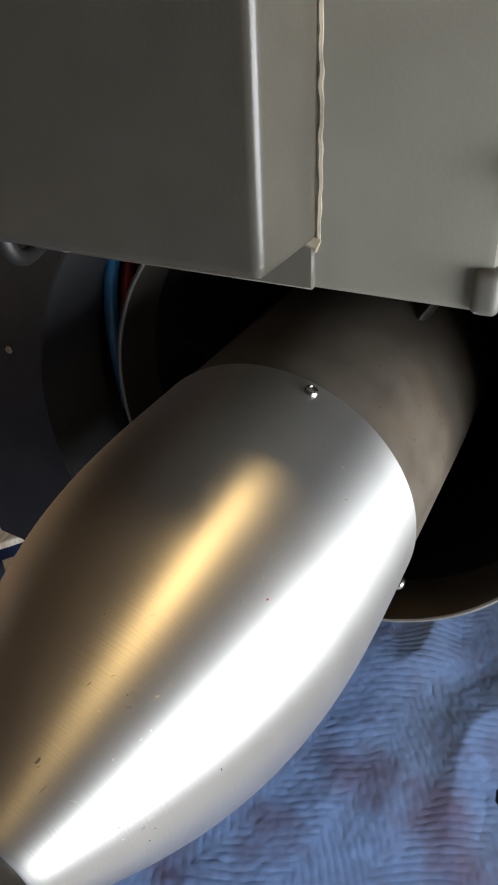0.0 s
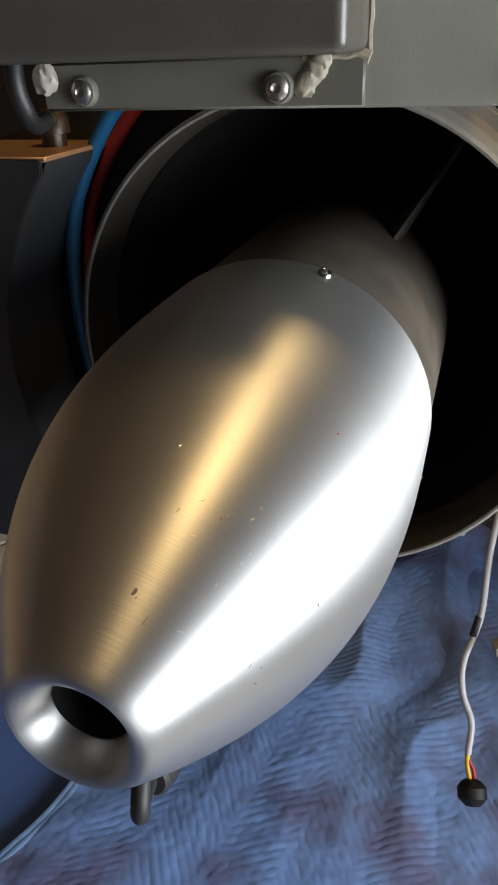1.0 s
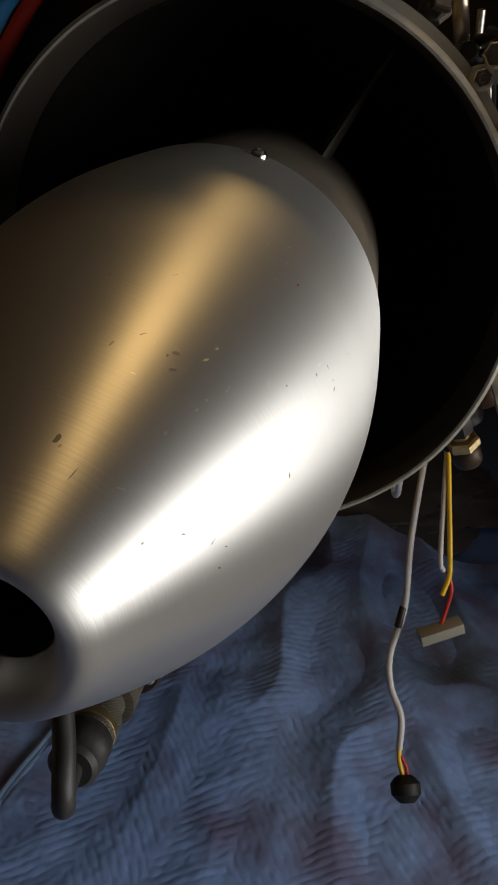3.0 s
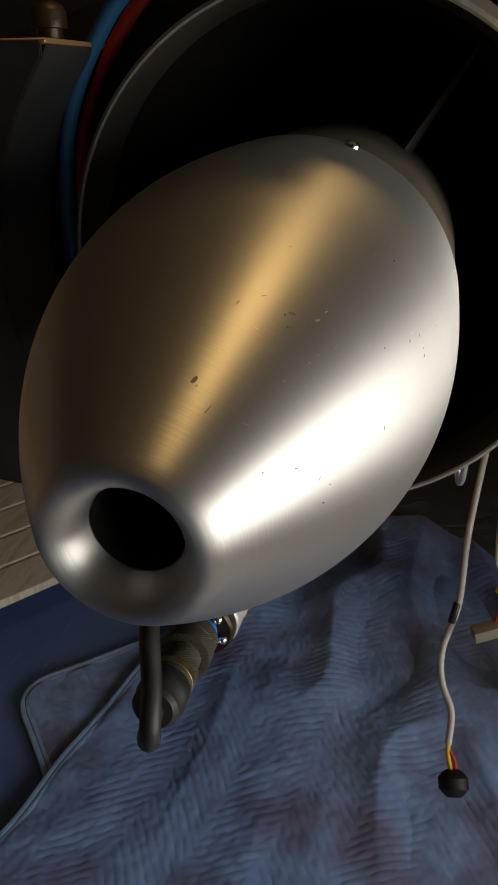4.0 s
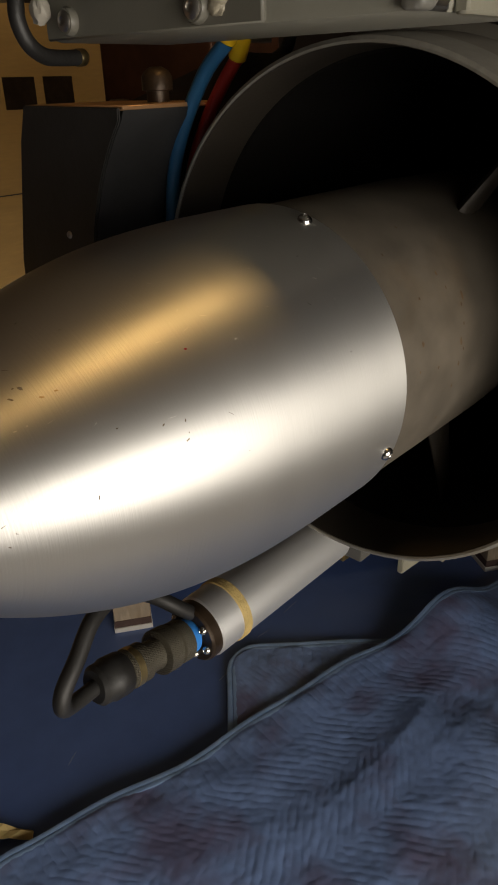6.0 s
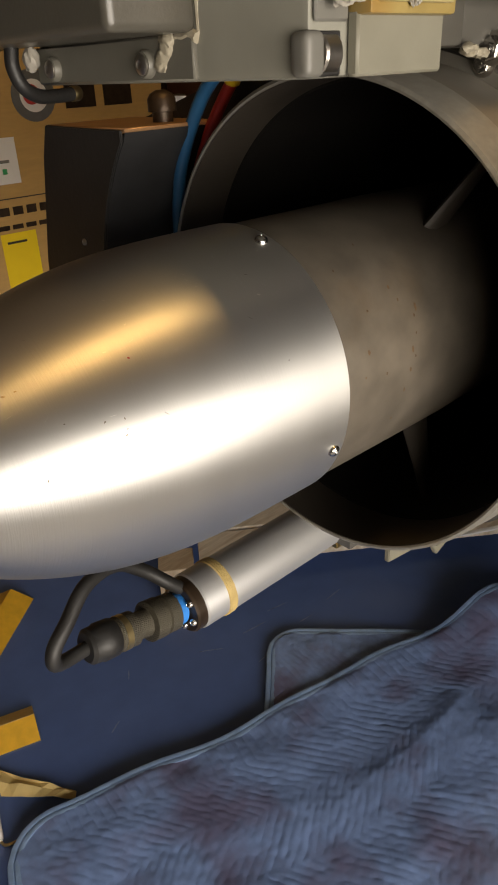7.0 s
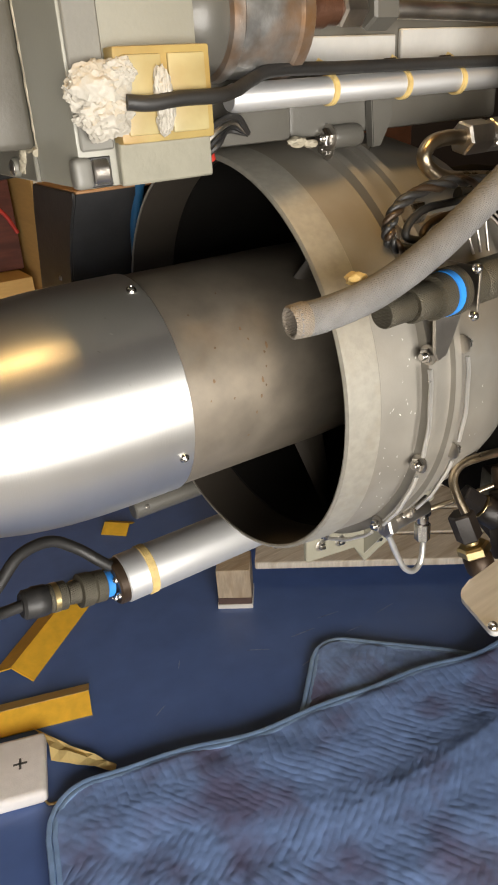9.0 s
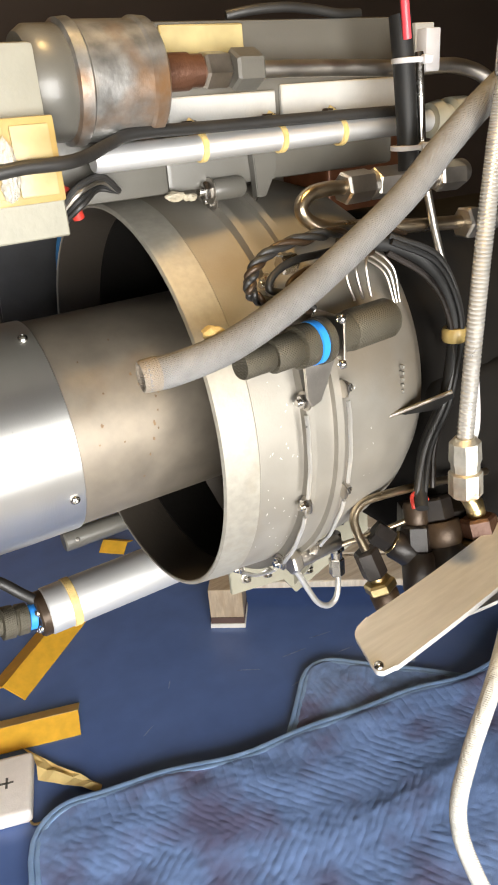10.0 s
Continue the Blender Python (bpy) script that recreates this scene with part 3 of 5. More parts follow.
for at, size, seed in (((-0.1000, -0.0985, 1.2690), (0.0125, 0.0055, 0.0095), 1), ((-0.0985, -0.0990, 1.2600), (0.0120, 0.0055, 0.0085), 2), ((-0.0905, -0.1000, 1.2750), (0.0070, 0.0040, 0.0050), 3),
                       ((-0.0745, -0.1035, 1.2640), (0.0038, 0.0030, 0.0110), 4), ((-0.0755, -0.1035, 1.2560), (0.0030, 0.0028, 0.0050), 5)):
    part("sealant", lump(at, size, seed, 0.36, 5), SEALANT, housing, "lumpy white sealant")
rs = random.Random(5)
bead = [sweep([(-0.1095 + rs.uniform(-0.0002, 0.0002), -0.0438 + rs.uniform(-0.0003, 0.0003), 1.2470 + i * 0.0030) for i in range(31)], 0.0011, 8, 3),
        sweep([(-0.1106, -0.0440 + i * 0.0032, 1.2462 + rs.uniform(-0.0008, 0.0006)) for i in range(7)], 0.0019, 8, 3)]
bead += [lump((-0.1118, -0.0255 - i * 0.0016, 1.2385 + i * 0.0022), (0.0020, 0.0034, 0.0030), 60 + i, 0.35, 3) for i in range(4)]
part("seal_bead", joined(*bead), SEAL_DIRTY, housing, "dirty uneven bead of sealant")
# added plate and bosses carry the cover box's shade in their colour
part("shade_plate", block((-0.1122, -0.0430, 1.2330), (-0.1098, 0.0615, 1.2466), 0.0006, 1), PLATE_SHADE, housing, "grey face below the cover box, darkened for the box's shade")
for y in (-0.018, 0.046):
    part("boss", rod((-0.1098, y, 1.2385), (-0.1150, y, 1.2385), 0.0046, 20), PLATE_SHADE, housing)
    screw(housing, (-0.1150, y, 1.2385), (-1, 0, 0), 0.0034, 0.0014, STEEL_DULL)
part("cable_gland", lump((-0.1165, 0.0575, 1.2425), (0.0030, 0.0040, 0.0045), 90, 0.4, 3), SEALANT, housing)
loop = thing("black_cable", "short black rubber cable looping below the cover box", "cable")
part("sheath", sweep([(-0.1205, 0.0655, 1.2480), (-0.1215, 0.0650, 1.2400), (-0.1185, 0.0648, 1.2325), (-0.1100, 0.0680, 1.2285), (-0.0980, 0.0730, 1.2280), (-0.0890, 0.0765, 1.2283)], 0.0030, 12), RUBBER, loop)
part("ferrule", rod((-0.0890, 0.0765, 1.2283), (-0.0840, 0.0785, 1.2285), 0.0034, 14), BRASS, loop)

# cylinder, pipe and long box on the far side of the housing
canister = thing("pressure_canister", "grey canister with a stained white sleeve and brown steel fitting", "canister")
part("body", rod((-0.0520, -0.068, 1.296), (-0.030, -0.068, 1.296), 0.0250, 48), GREY, canister)
part("sleeve", turned((-0.0340, -0.068, 1.296), (0.0120, -0.068, 1.296), [(0, 0.0), (0, 0.024), (0.02, 0.0272), (0.14, 0.0276), (0.17, 0.0262), (0.80, 0.0262), (0.83, 0.0276), (0.96, 0.0272), (1, 0.025), (1, 0)], 48), material("stained sleeve", (0.23, 0.225, 0.215), 0.36, 0.6, 0.35, 120, 0.12, 300, (1, 1, 1), (0.25, 0.13, 0.055), 0.52), canister, "stained pale sleeve")
part("fitting", turned((0.0115, -0.074, 1.298), (0.038, -0.074, 1.298), [(0, 0), (0, 0.0088), (0.7, 0.0088), (0.72, 0.0078), (1, 0.0078), (1, 0)], 28), RUST, canister, "rusty brown fitting")
part("nut", hexagon((0.0375, -0.076, 1.298), (0.052, -0.076, 1.298), 0.0090, 0.2), STEEL_DULL, canister)
part("nut", hexagon((0.0535, -0.078, 1.2975), (0.0700, -0.078, 1.2975), 0.0100, 0.5), GREY, canister)
part("pipe", sweep([(0.069, -0.078, 1.2970), (0.12, -0.079, 1.2955), (0.175, -0.080, 1.2930), (0.212, -0.082, 1.2925), (0.236, -0.086, 1.283), (0.246, -0.088, 1.262)], 0.0044, 14), STEEL_DULL, canister, "dull steel pipe")

cbox = thing("electronics_box", "long grey electronics box above the engine casing", "box")
part("case", block((0.021, -0.058, 1.2400), (0.182, 0.060, 1.3220), 0.003), GREY, cbox)
part("white_plate", block((0.024, -0.0612, 1.2700), (0.092, -0.0578, 1.2870), 0.0008, 1), WHITE, cbox, "chipped white plate")
part("white_plate", block((0.096, -0.0612, 1.2700), (0.182, -0.0578, 1.2895), 0.0008, 1), WHITE, cbox, "chipped white plate")
part("cream_panel", block((0.0245, -0.0602, 1.3030), (0.0740, -0.0578, 1.3200), 0.0008, 1), RESIN_PALE, cbox, "cream label panel")
part("top_lead", sweep([(0.070, -0.050, 1.3245), (0.084, -0.054, 1.3265), (0.104, -0.056, 1.3275), (0.124, -0.056, 1.3262), (0.142, -0.056, 1.3240), (0.160, -0.052, 1.3245)], 0.0026, 10), RUBBER, cbox, "black lead along the top edge")
part("end_plug", block((0.196, -0.062, 1.300), (0.212, -0.045, 1.318), 0.001), WHITE, cbox, "white plug")
part("hanger", prism([(0.072, 1.262), (0.088, 1.262), (0.088, 1.246), (0.080, 1.232), (0.074, 1.232)], -0.064, -0.058, "y", 0.0006), GREY, cbox)
part("clamp", rod((0.046, -0.060, 1.2390), (0.066, -0.060, 1.2390), 0.0060, 20), GREY, cbox)
bolt(cbox, (0.045, -0.060, 1.2390), (-1, 0, 0), 0.0052, 0.005)
part("sealant", joined(lump((0.022, -0.062, 1.2390), (0.005, 0.003, 0.0026), 80, 0.5, 3), lump((0.031, -0.062, 1.2375), (0.004, 0.003, 0.0020), 81, 0.5, 3)), SEAL_DIRTY, cbox)
for xx in (0.032, 0.082, 0.124):
    part("stud", rod((xx, -0.068, 1.2690), (xx, -0.068, 1.2755), 0.0042, 16), BRONZE, cbox)

conduit = thing("conduit_tube", "straight aluminium conduit tied with waxed cord", "tube")
part("tube", turned((-0.026, -0.0745, 1.2620), (0.214, -0.0745, 1.2635), [(0, 0), (0, 0.0055), (0.01, 0.0064), (0.99, 0.0064), (1, 0.0055), (1, 0)], 28), ALU_TUBE, conduit)
for xx in (0.034, 0.084, 0.126):
    part("lacing", joined(turned((xx - 0.0018, -0.0745, 1.2624), (xx + 0.0018, -0.0745, 1.2624), [(0, 0.0062), (0.1, 0.0074), (0.9, 0.0074), (1, 0.0062)], 24), sweep([(xx, -0.0775, 1.2690), (xx - 0.001, -0.0720, 1.2735), (xx - 0.003, -0.0690, 1.2760)], 0.0014, 8)), LACING, conduit)
part("end_collar", turned((0.196, -0.0750, 1.2633), (0.226, -0.0750, 1.2633), [(0, 0), (0, 0.010), (0.25, 0.0115), (0.3, 0.009), (0.5, 0.009), (0.55, 0.0125), (1, 0.0125), (1, 0)], 28), CREAM, conduit, "cream end collar")

lead = thing("black_cable", "black cable running from the sealant along the conduit", "cable")
part("sheath", sweep([(-0.0915, -0.1045, 1.2640), (-0.082, -0.1060, 1.2630), (-0.068, -0.1060, 1.2640), (-0.050, -0.1040, 1.2640), (-0.036, -0.0970, 1.2655), (-0.022, -0.0880, 1.2690), (-0.005, -0.0830, 1.2725), (0.04, -0.0790, 1.2720), (0.11, -0.0780, 1.2715), (0.185, -0.0780, 1.2705)], 0.0030, 12), RUBBER, lead)

wires = thing("wire_bundle", "bundle of dark wires behind the resin block", "wires")
for i in range(4):
    part("wire", sweep([(-0.046, -0.076 + i * 0.002, 1.243 - i * 0.003), (-0.036, -0.078, 1.252 - i * 0.003), (-0.022, -0.074 + i * 0.003, 1.254 - i * 0.002), (-0.012, -0.068, 1.246)], 0.0016, 8), [RUBBER, STEEL_DULL, PLASTIC_SHADE, RUBBER][i], wires)
part("red_lead", sweep([(-0.050, -0.070, 1.252), (-0.040, -0.072, 1.248), (-0.036, -0.070, 1.236)], 0.0030, 10), RED_WIRE, wires, "red lead")

# ---- shroud, blue and red cables on the far side of the duct ----
shroud = thing("side_shroud", "black sheet-metal shroud with a curved cut-out beside the duct", "shroud")
arc = [(0.1500 * math.cos(radians(a)), H + 0.1500 * math.sin(radians(a))) for a in range(-32, 42, 3)]
outer = [(0.198, 1.2085), (0.206, 1.19), (0.224, 1.12), (0.232, 1.05), (0.222, 0.99), (0.150, 0.985)]
part("front_sheet", prism(arc + [(0.1145, 1.2075)] + outer, -0.0395, -0.0375, "x", 0.0006), SHROUD, shroud)
liner = bmesh.new()
a_pts = [(0.1500 * math.cos(radians(a)), H + 0.1500 * math.sin(radians(a))) for a in range(-32, 43, 3)]
b_pts = [(0.1515 * math.cos(radians(a)), H + 0.1515 * math.sin(radians(a))) for a in range(42, -33, -3)]
part("curved_lining", prism(a_pts + b_pts, -0.0374, 0.012, "x"), SHROUD_IN, shroud, "grey curved lining")
part("top_sheet", block((-0.0374, 0.1130, 1.2060), (0.030, 0.2000, 1.2086), 0.0006, 1), COPPER, shroud, "brown lacquered top sheet")
part("outer_sheet", prism([(y, z) for y, z in outer] + [(y - 0.002, z) for y, z in reversed(outer)], -0.0374, 0.030, "x"), SHROUD, shroud)
part("back_sheet", prism([(0.1335 * math.cos(radians(a)), H + 0.1335 * math.sin(radians(a))) for a in range(-40, 70, 4)] + [(0.10, 1.232), (0.198, 1.2055), (0.224, 1.12), (0.232, 1.05), (0.222, 0.99)], 0.0305, 0.0325, "x"), SHROUD, shroud)
part("bracket", block((-0.030, 0.125, 1.012), (0.10, 0.150, 1.030), 0.001), SHROUD, shroud)
screw(shroud, (-0.0395, 0.169, 1.140), (-1, 0, 0), 0.0022, 0.0014, STEEL_DULL)
part("fitting", turned((0.004, 0.132, 1.2085), (0.004, 0.132, 1.2260), [(0, 0), (0, 0.0062), (0.32, 0.0062), (0.34, 0.0085), (0.72, 0.0085), (0.88, 0.0068), (1, 0.0030), (1, 0)], 20), BRONZE, shroud, "dark bronze fitting")

bluec = thing("blue_cable", "thick blue insulated cable with a yellow end sleeve", "cable")
part("sheath", sweep([(0.012, 0.0865, 1.2360), (0.0115, 0.1035, 1.2210), (0.0115, 0.1215, 1.1945), (0.012, 0.1325, 1.1680), (0.014, 0.1390, 1.1300), (0.018, 0.1395, 1.0800)], 0.0040, 14), BLUE_WIRE, bluec)
part("sleeve", rod((0.012, 0.0870, 1.2355), (0.013, 0.0800, 1.2470), 0.0050, 14), YELLOW_WIRE, bluec, "yellow sleeve")
redc = thing("red_cable", "red insulated cable with a yellow end sleeve", "cable")
part("sheath", sweep([(0.024, 0.0905, 1.2290), (0.024, 0.1030, 1.2150), (0.024, 0.1160, 1.1970), (0.024, 0.1300, 1.1680), (0.025, 0.1390, 1.1200)], 0.0036, 14), RED_WIRE, redc)
part("sleeve", sweep([(0.024, 0.0907, 1.2288), (0.022, 0.0850, 1.2380), (0.020, 0.0800, 1.2500)], 0.0048, 14), YELLOW_WIRE, redc, "yellow sleeve")
blackc = thing("black_cable", "thin black cable hanging beside the duct", "cable")
part("sheath", sweep([(0.030, 0.058, 1.245), (0.034, 0.066, 1.232), (0.038, 0.080, 1.226), (0.046, 0.092, 1.220)], 0.0034, 10), RUBBER, blackc)

# ---- actuator under the nose cone ----
AY, AZ, AR = 0.0395, 0.9420, 0.0186
act = thing("actuator", "silver actuator cylinder with an amber band and bolted end cap", "actuator")
part("barrel", turned((-0.0770, AY, AZ), (0.060, AY, AZ), [(0, 0.006), (0, AR - 0.0012), (0.008, AR), (0.99, AR), (1, AR - 0.001), (1, 0)], 56), ALU_TUBE, act)
part("band", turned((-0.0600, AY, AZ), (-0.0535, AY, AZ), [(0, AR), (0.08, AR + 0.0009), (0.92, AR + 0.0009), (1, AR)], 48), LACING, act, "amber tape band")
part("cap", turned((-0.0840, AY, AZ), (-0.0765, AY, AZ), [(0, 0), (0, AR - 0.0022), (0.2, AR - 0.001), (1, AR - 0.001), (1, 0)], 48), BRONZE, act, "bronze end cap")
for k in range(6):
    a = radians(20 + k * 60)
    screw(act, (-0.0840, AY + 0.0128 * math.cos(a), AZ + 0.0128 * math.sin(a)), (-1, 0, 0), 0.0026, 0.0024, STEEL)
part("lug", prism([(0.030, 0.918), (0.046, 0.918), (0.046, 0.934), (0.030, 0.934)], 0.052, 0.062, "x", 0.001), BRASS, act)
part("strut_block", block((0.045, 0.012, 0.930), (0.075, 0.062, 0.9690), 0.002), GREY, act)

plug = thing("cable_connector", "olive knurled connector with a blue ring on the actuator", "connector")
P0, P1 = Vector((-0.0840, AY, AZ)), Vector((-0.1420, 0.0380, 0.9535))
ax = (P1 - P0)
part("blue_ring", turned(P0 + ax * 0.02, P0 + ax * 0.12, [(0, 0), (0, 0.0092), (0.1, 0.0098), (0.9, 0.0098), (1, 0.009), (1, 0)], 32), BLUE_RING, plug, "bright blue ring")
part("coupling_ring", turned(P0 + ax * 0.12, P0 + ax * 0.46, [(0, 0.0), (0, 0.0100), (0.04, 0.0118), (0.40, 0.0118), (0.44, 0.0106), (0.5, 0.0106), (0.54, 0.0124), (0.96, 0.0124), (1, 0.0105), (1, 0)], 40), OLIVE, plug, "knurled olive coupling ring")
part("backshell", turned(P0 + ax * 0.46, P0 + ax * 0.86, [(0, 0), (0, 0.0086), (0.35, 0.0080), (0.42, 0.0104), (0.95, 0.0104), (1, 0.0090), (1, 0)], 40), OLIVE, plug)
part("clamp_ring", turned(P0 + ax * 0.72, P0 + ax * 0.80, [(0, 0.0100), (0.1, 0.0107), (0.9, 0.0107), (1, 0.0100)], 32), BRASS, plug)
part("boot", turned(P0 + ax * 0.84, P0 + ax * 1.16, [(0, 0), (0, 0.0100), (0.1, 0.0112), (0.55, 0.0114), (0.62, 0.0106), (0.9, 0.0104), (1, 0.0085), (1, 0)], 32), RUBBER, plug, "black rubber boot")
cab = thing("black_cable", "black rubber cable bending back from the connector", "cable")
E1 = P0 + ax * 1.12
part("sheath", sweep([E1, (-0.1660, 0.0345, 0.9580), (-0.1735, 0.0300, 0.9650), (-0.1715, 0.0300, 0.9740), (-0.1610, 0.0330, 0.9825), (-0.1436, 0.0400, 0.9930), (-0.1206, 0.0470, 0.9905), (-0.1032, 0.047, 0.9771), (-0.0906, 0.042, 0.9640), (-0.0830, 0.040, 0.9560)], 0.0042, 14), RUBBER, cab)
push = thing("push_rod", "grey round rod behind the actuator", "rod")
part("rod", turned((-0.042, 0.086, 0.9665), (0.080, 0.086, 0.9665), [(0, 0), (0, 0.0075), (0.01, 0.0085), (1, 0.0085), (1, 0)], 32), GREY, push)
screw(push, (-0.032, 0.0790, 0.9690), (0, -1, 0.4), 0.0022, 0.0014, STEEL_DULL)

# ---- fittings below and beside the casing ----
mount = thing("mount_bracket", "cream steel mounting bracket bolted under the casing", "bracket")
part("plate", prism([(0.058, 0.968), (0.20, 0.985), (0.20, 0.930), (0.135, 0.905), (0.120, 0.899), (0.108, 0.918), (0.058, 0.925)], -0.012, -0.008, "y", 0.0006), CREAM, mount)
part("gusset", prism([(-0.05, 0.960), (-0.008, 0.960), (-0.008, 0.902)], 0.118, 0.121, "x", 0.0004), CREAM, mount)
part("saddle", block((0.060, -0.0078, 0.955), (0.20, 0.06, 0.9685), 0.002), CREAM, mount)
for xx, zz in ((0.072, 0.936), (0.092, 0.932), (0.133, 0.918), (0.150, 0.930), (0.168, 0.952), (0.180, 0.970), (0.150, 0.962)):
    bolt(mount, (xx, -0.012, zz), (0, -1, 0), 0.0036, 0.003)

looppipe = thing("sense_line", "thin steel pipe looping from a fitting under the casing", "pipe")
part("pipe", sweep([(0.062, -0.092, 0.998), (0.070, -0.091, 0.985), (0.078, -0.090, 0.968), (0.086, -0.090, 0.953), (0.096, -0.089, 0.945), (0.104, -0.088, 0.948), (0.107, -0.087, 0.960), (0.107, -0.086, 0.972)], 0.0022, 12), FLEX, looppipe)
part("nut", hexagon((0.107, -0.086, 0.966), (0.1075, -0.085, 0.980), 0.0058, 0.3), STEEL, looppipe)
part("fitting", joined(rod((0.1075, -0.085, 0.979), (0.108, -0.083, 1.000), 0.0045, 16), hexagon((0.108, -0.0835, 0.985), (0.108, -0.083, 0.993), 0.0066, 0.1)), STEEL, looppipe)
part("tee", joined(rod((0.062, -0.094, 1.000), (0.106, -0.088, 0.996), 0.0060, 18), hexagon((0.060, -0.094, 1.000), (0.068, -0.0935, 1.000), 0.0085, 0.2)), STEEL_DULL, looppipe)
part("branch", sweep([(0.108, -0.086, 0.990), (0.13, -0.10, 0.999), (0.16, -0.115, 1.010)], 0.0020, 10), HEAT, looppipe)

# oblique bracket plate with valve fittings
valve = thing("valve_plate", "brushed aluminium strip bracket carrying bronze valve fittings", "bracket")


def strip(tl, bl, lr, ur, thick, cols=40, corner=0.075):
    """A slightly bowed metal strip between four corners, with rounded near end."""
    tl, bl, lr, ur = map(Vector, (tl, bl, lr, ur))
    nrm = (ur - tl).cross(bl - tl).normalized()
    bm = bmesh.new()
    rows = 20
    grids = []
    for side in (0.5, -0.5):
        g = []
        for i in range(cols + 1):
            u = i / cols
            row = []
            for j in range(rows + 1):
                v = j / rows
                uu = u
                if u < corner:
                    e = max(0.0, abs(v - 0.5) * 2 - 0.62) / 0.38
                    uu = u + (corner - u) * (1 - math.sqrt(max(0.0, 1 - e * e)))
                p = (tl * (1 - v) + bl * v) * (1 - uu) + (ur * (1 - v) + lr * v) * uu
                row.append(bm.verts.new(p + nrm * (thick * side + 0.004 * math.sin(u * 3.1))))
            g.append(row)
        grids.append(g)
    for k, g in enumerate(grids):
        for i in range(cols):
            for j in range(rows):
                bm.faces.new((g[i][j], g[i + 1][j], g[i + 1][j + 1], g[i][j + 1]))
    a, b = grids
    for i in range(cols):
        for j in (0, rows):
            bm.faces.new((a[i][j], a[i + 1][j], b[i + 1][j], b[i][j]))
    for j in range(rows):
        for i in (0, cols):
            bm.faces.new((a[i][j], a[i][j + 1], b[i][j + 1], b[i][j]))
    return bm


part("strip", strip((0.0624, -0.1559, 0.9832), (0.0495, -0.1973, 0.9821), (0.2253, -0.1876, 1.0110), (0.2450, -0.1496, 1.0162), 0.0038), ALU_SHEET, valve, "brushed aluminium strip")
screw(valve, (0.0548, -0.1903, 0.9848), Vector((0.0457, -0.2005, 0.9974)) - Vector((0.0526, -0.1913, 0.9825)), 0.0030, 0.0020, STEEL)
part("stud", rod((0.0784, -0.1889, 0.9837), (0.0812, -0.1900, 0.9760), 0.0030, 12), STEEL, valve)
part("nut", hexagon((0.0782, -0.1882, 0.9841), (0.0795, -0.1892, 0.9799), 0.0056), STEEL, valve)
part("lower_strip", strip((0.1175, -0.1700, 0.9736), (0.1173, -0.1865, 0.9836), (0.2283, -0.1889, 0.9856), (0.2383, -0.1593, 0.9776), 0.002), ALU_SHEET, valve, "lower aluminium strip")


def stack(base, tip, pieces):
    """Hexagons and collars piled along one line: (kind, start, end, radius, material)."""
    a, b = Vector(base), Vector(tip)
    for kind, s0, s1, r, mt in pieces:
        p, q = a.lerp(b, s0), a.lerp(b, s1)
        bm = hexagon(p, q, r, 0.35) if kind == "hex" else rod(p, q, r, 24)
        part("hex_nut" if kind == "hex" else "collar", bm, mt, valve)


stack((0.1128, -0.1357, 0.9648), (0.1042, -0.1198, 1.0073), (("collar", 0.0, 0.30, 0.0098, BRONZE), ("hex", 0.29, 0.46, 0.0112, BRASS), ("collar", 0.46, 0.54, 0.0055, BRASS), ("hex", 0.54, 0.98, 0.0088, BLACKENED)))
stack((0.1494, -0.1214, 0.9829), (0.1283, -0.1006, 1.0023), (("collar", 0.0, 0.55, 0.0105, BLACKENED), ("collar", 0.50, 0.56, 0.0094, BRASS), ("hex", 0.56, 1.0, 0.0092, BLACKENED)))
stack((0.1451, -0.1323, 0.9594), (0.1599, -0.1093, 1.0175), (("collar", 0.0, 0.45, 0.0120, BLACKENED), ("hex", 0.45, 0.75, 0.0115, BLACKENED), ("collar", 0.75, 1.0, 0.0090, BRONZE)))
stack((0.1682, -0.1391, 0.9676), (0.1736, -0.1138, 1.0191), (("collar", 0.0, 0.4, 0.0140, BLACKENED), ("collar", 0.4, 0.7, 0.0150, BRONZE), ("hex", 0.7, 1.0, 0.0115, BLACKENED)))
stack((0.1882, -0.1533, 0.9764), (0.1882, -0.1366, 1.0215), (("collar", 0.0, 0.36, 0.0125, RUST), ("collar", 0.36, 0.44, 0.0142, BRASS), ("hex", 0.44, 0.75, 0.0130, RUST), ("collar", 0.75, 1.0, 0.0065, BRASS)))
part("valve_body", block((-0.020, -0.013, -0.026), (0.024, 0.013, 0.024), 0.003, 2, Matrix.Translation((0.1736, -0.1091, 0.9859)) @ Matrix.Rotation(radians(-25), 4, "Z")), BLACKENED, valve, "dark valve body")
feed = thing("feed_pipe", "bent heat-tinted steel pipe to the valve", "pipe")
part("pipe", sweep([(0.0954, -0.1318, 1.0156), (0.0948, -0.1237, 1.0263), (0.0968, -0.1186, 1.0346), (0.1044, -0.1170, 1.0408), (0.1170, -0.1180, 1.0417), (0.1387, -0.1193, 1.0396), (0.1726, -0.1178, 1.0334), (0.2309, -0.1103, 1.0185)], 0.0030, 12), HEAT, feed)
redw = thing("red_wire", "short red wire at the valve", "wire")
part("sheath", sweep([(0.1399, -0.1287, 1.0294), (0.1385, -0.1282, 1.0383), (0.1427, -0.1301, 1.0411), (0.1481, -0.1326, 1.0346)], 0.0015, 8), RED_WIRE, redw)

# electrical connectors on a bracket by the flange
conn = thing("cable_connector", "olive in-line connector with a blue ring on a steel bracket", "connector")
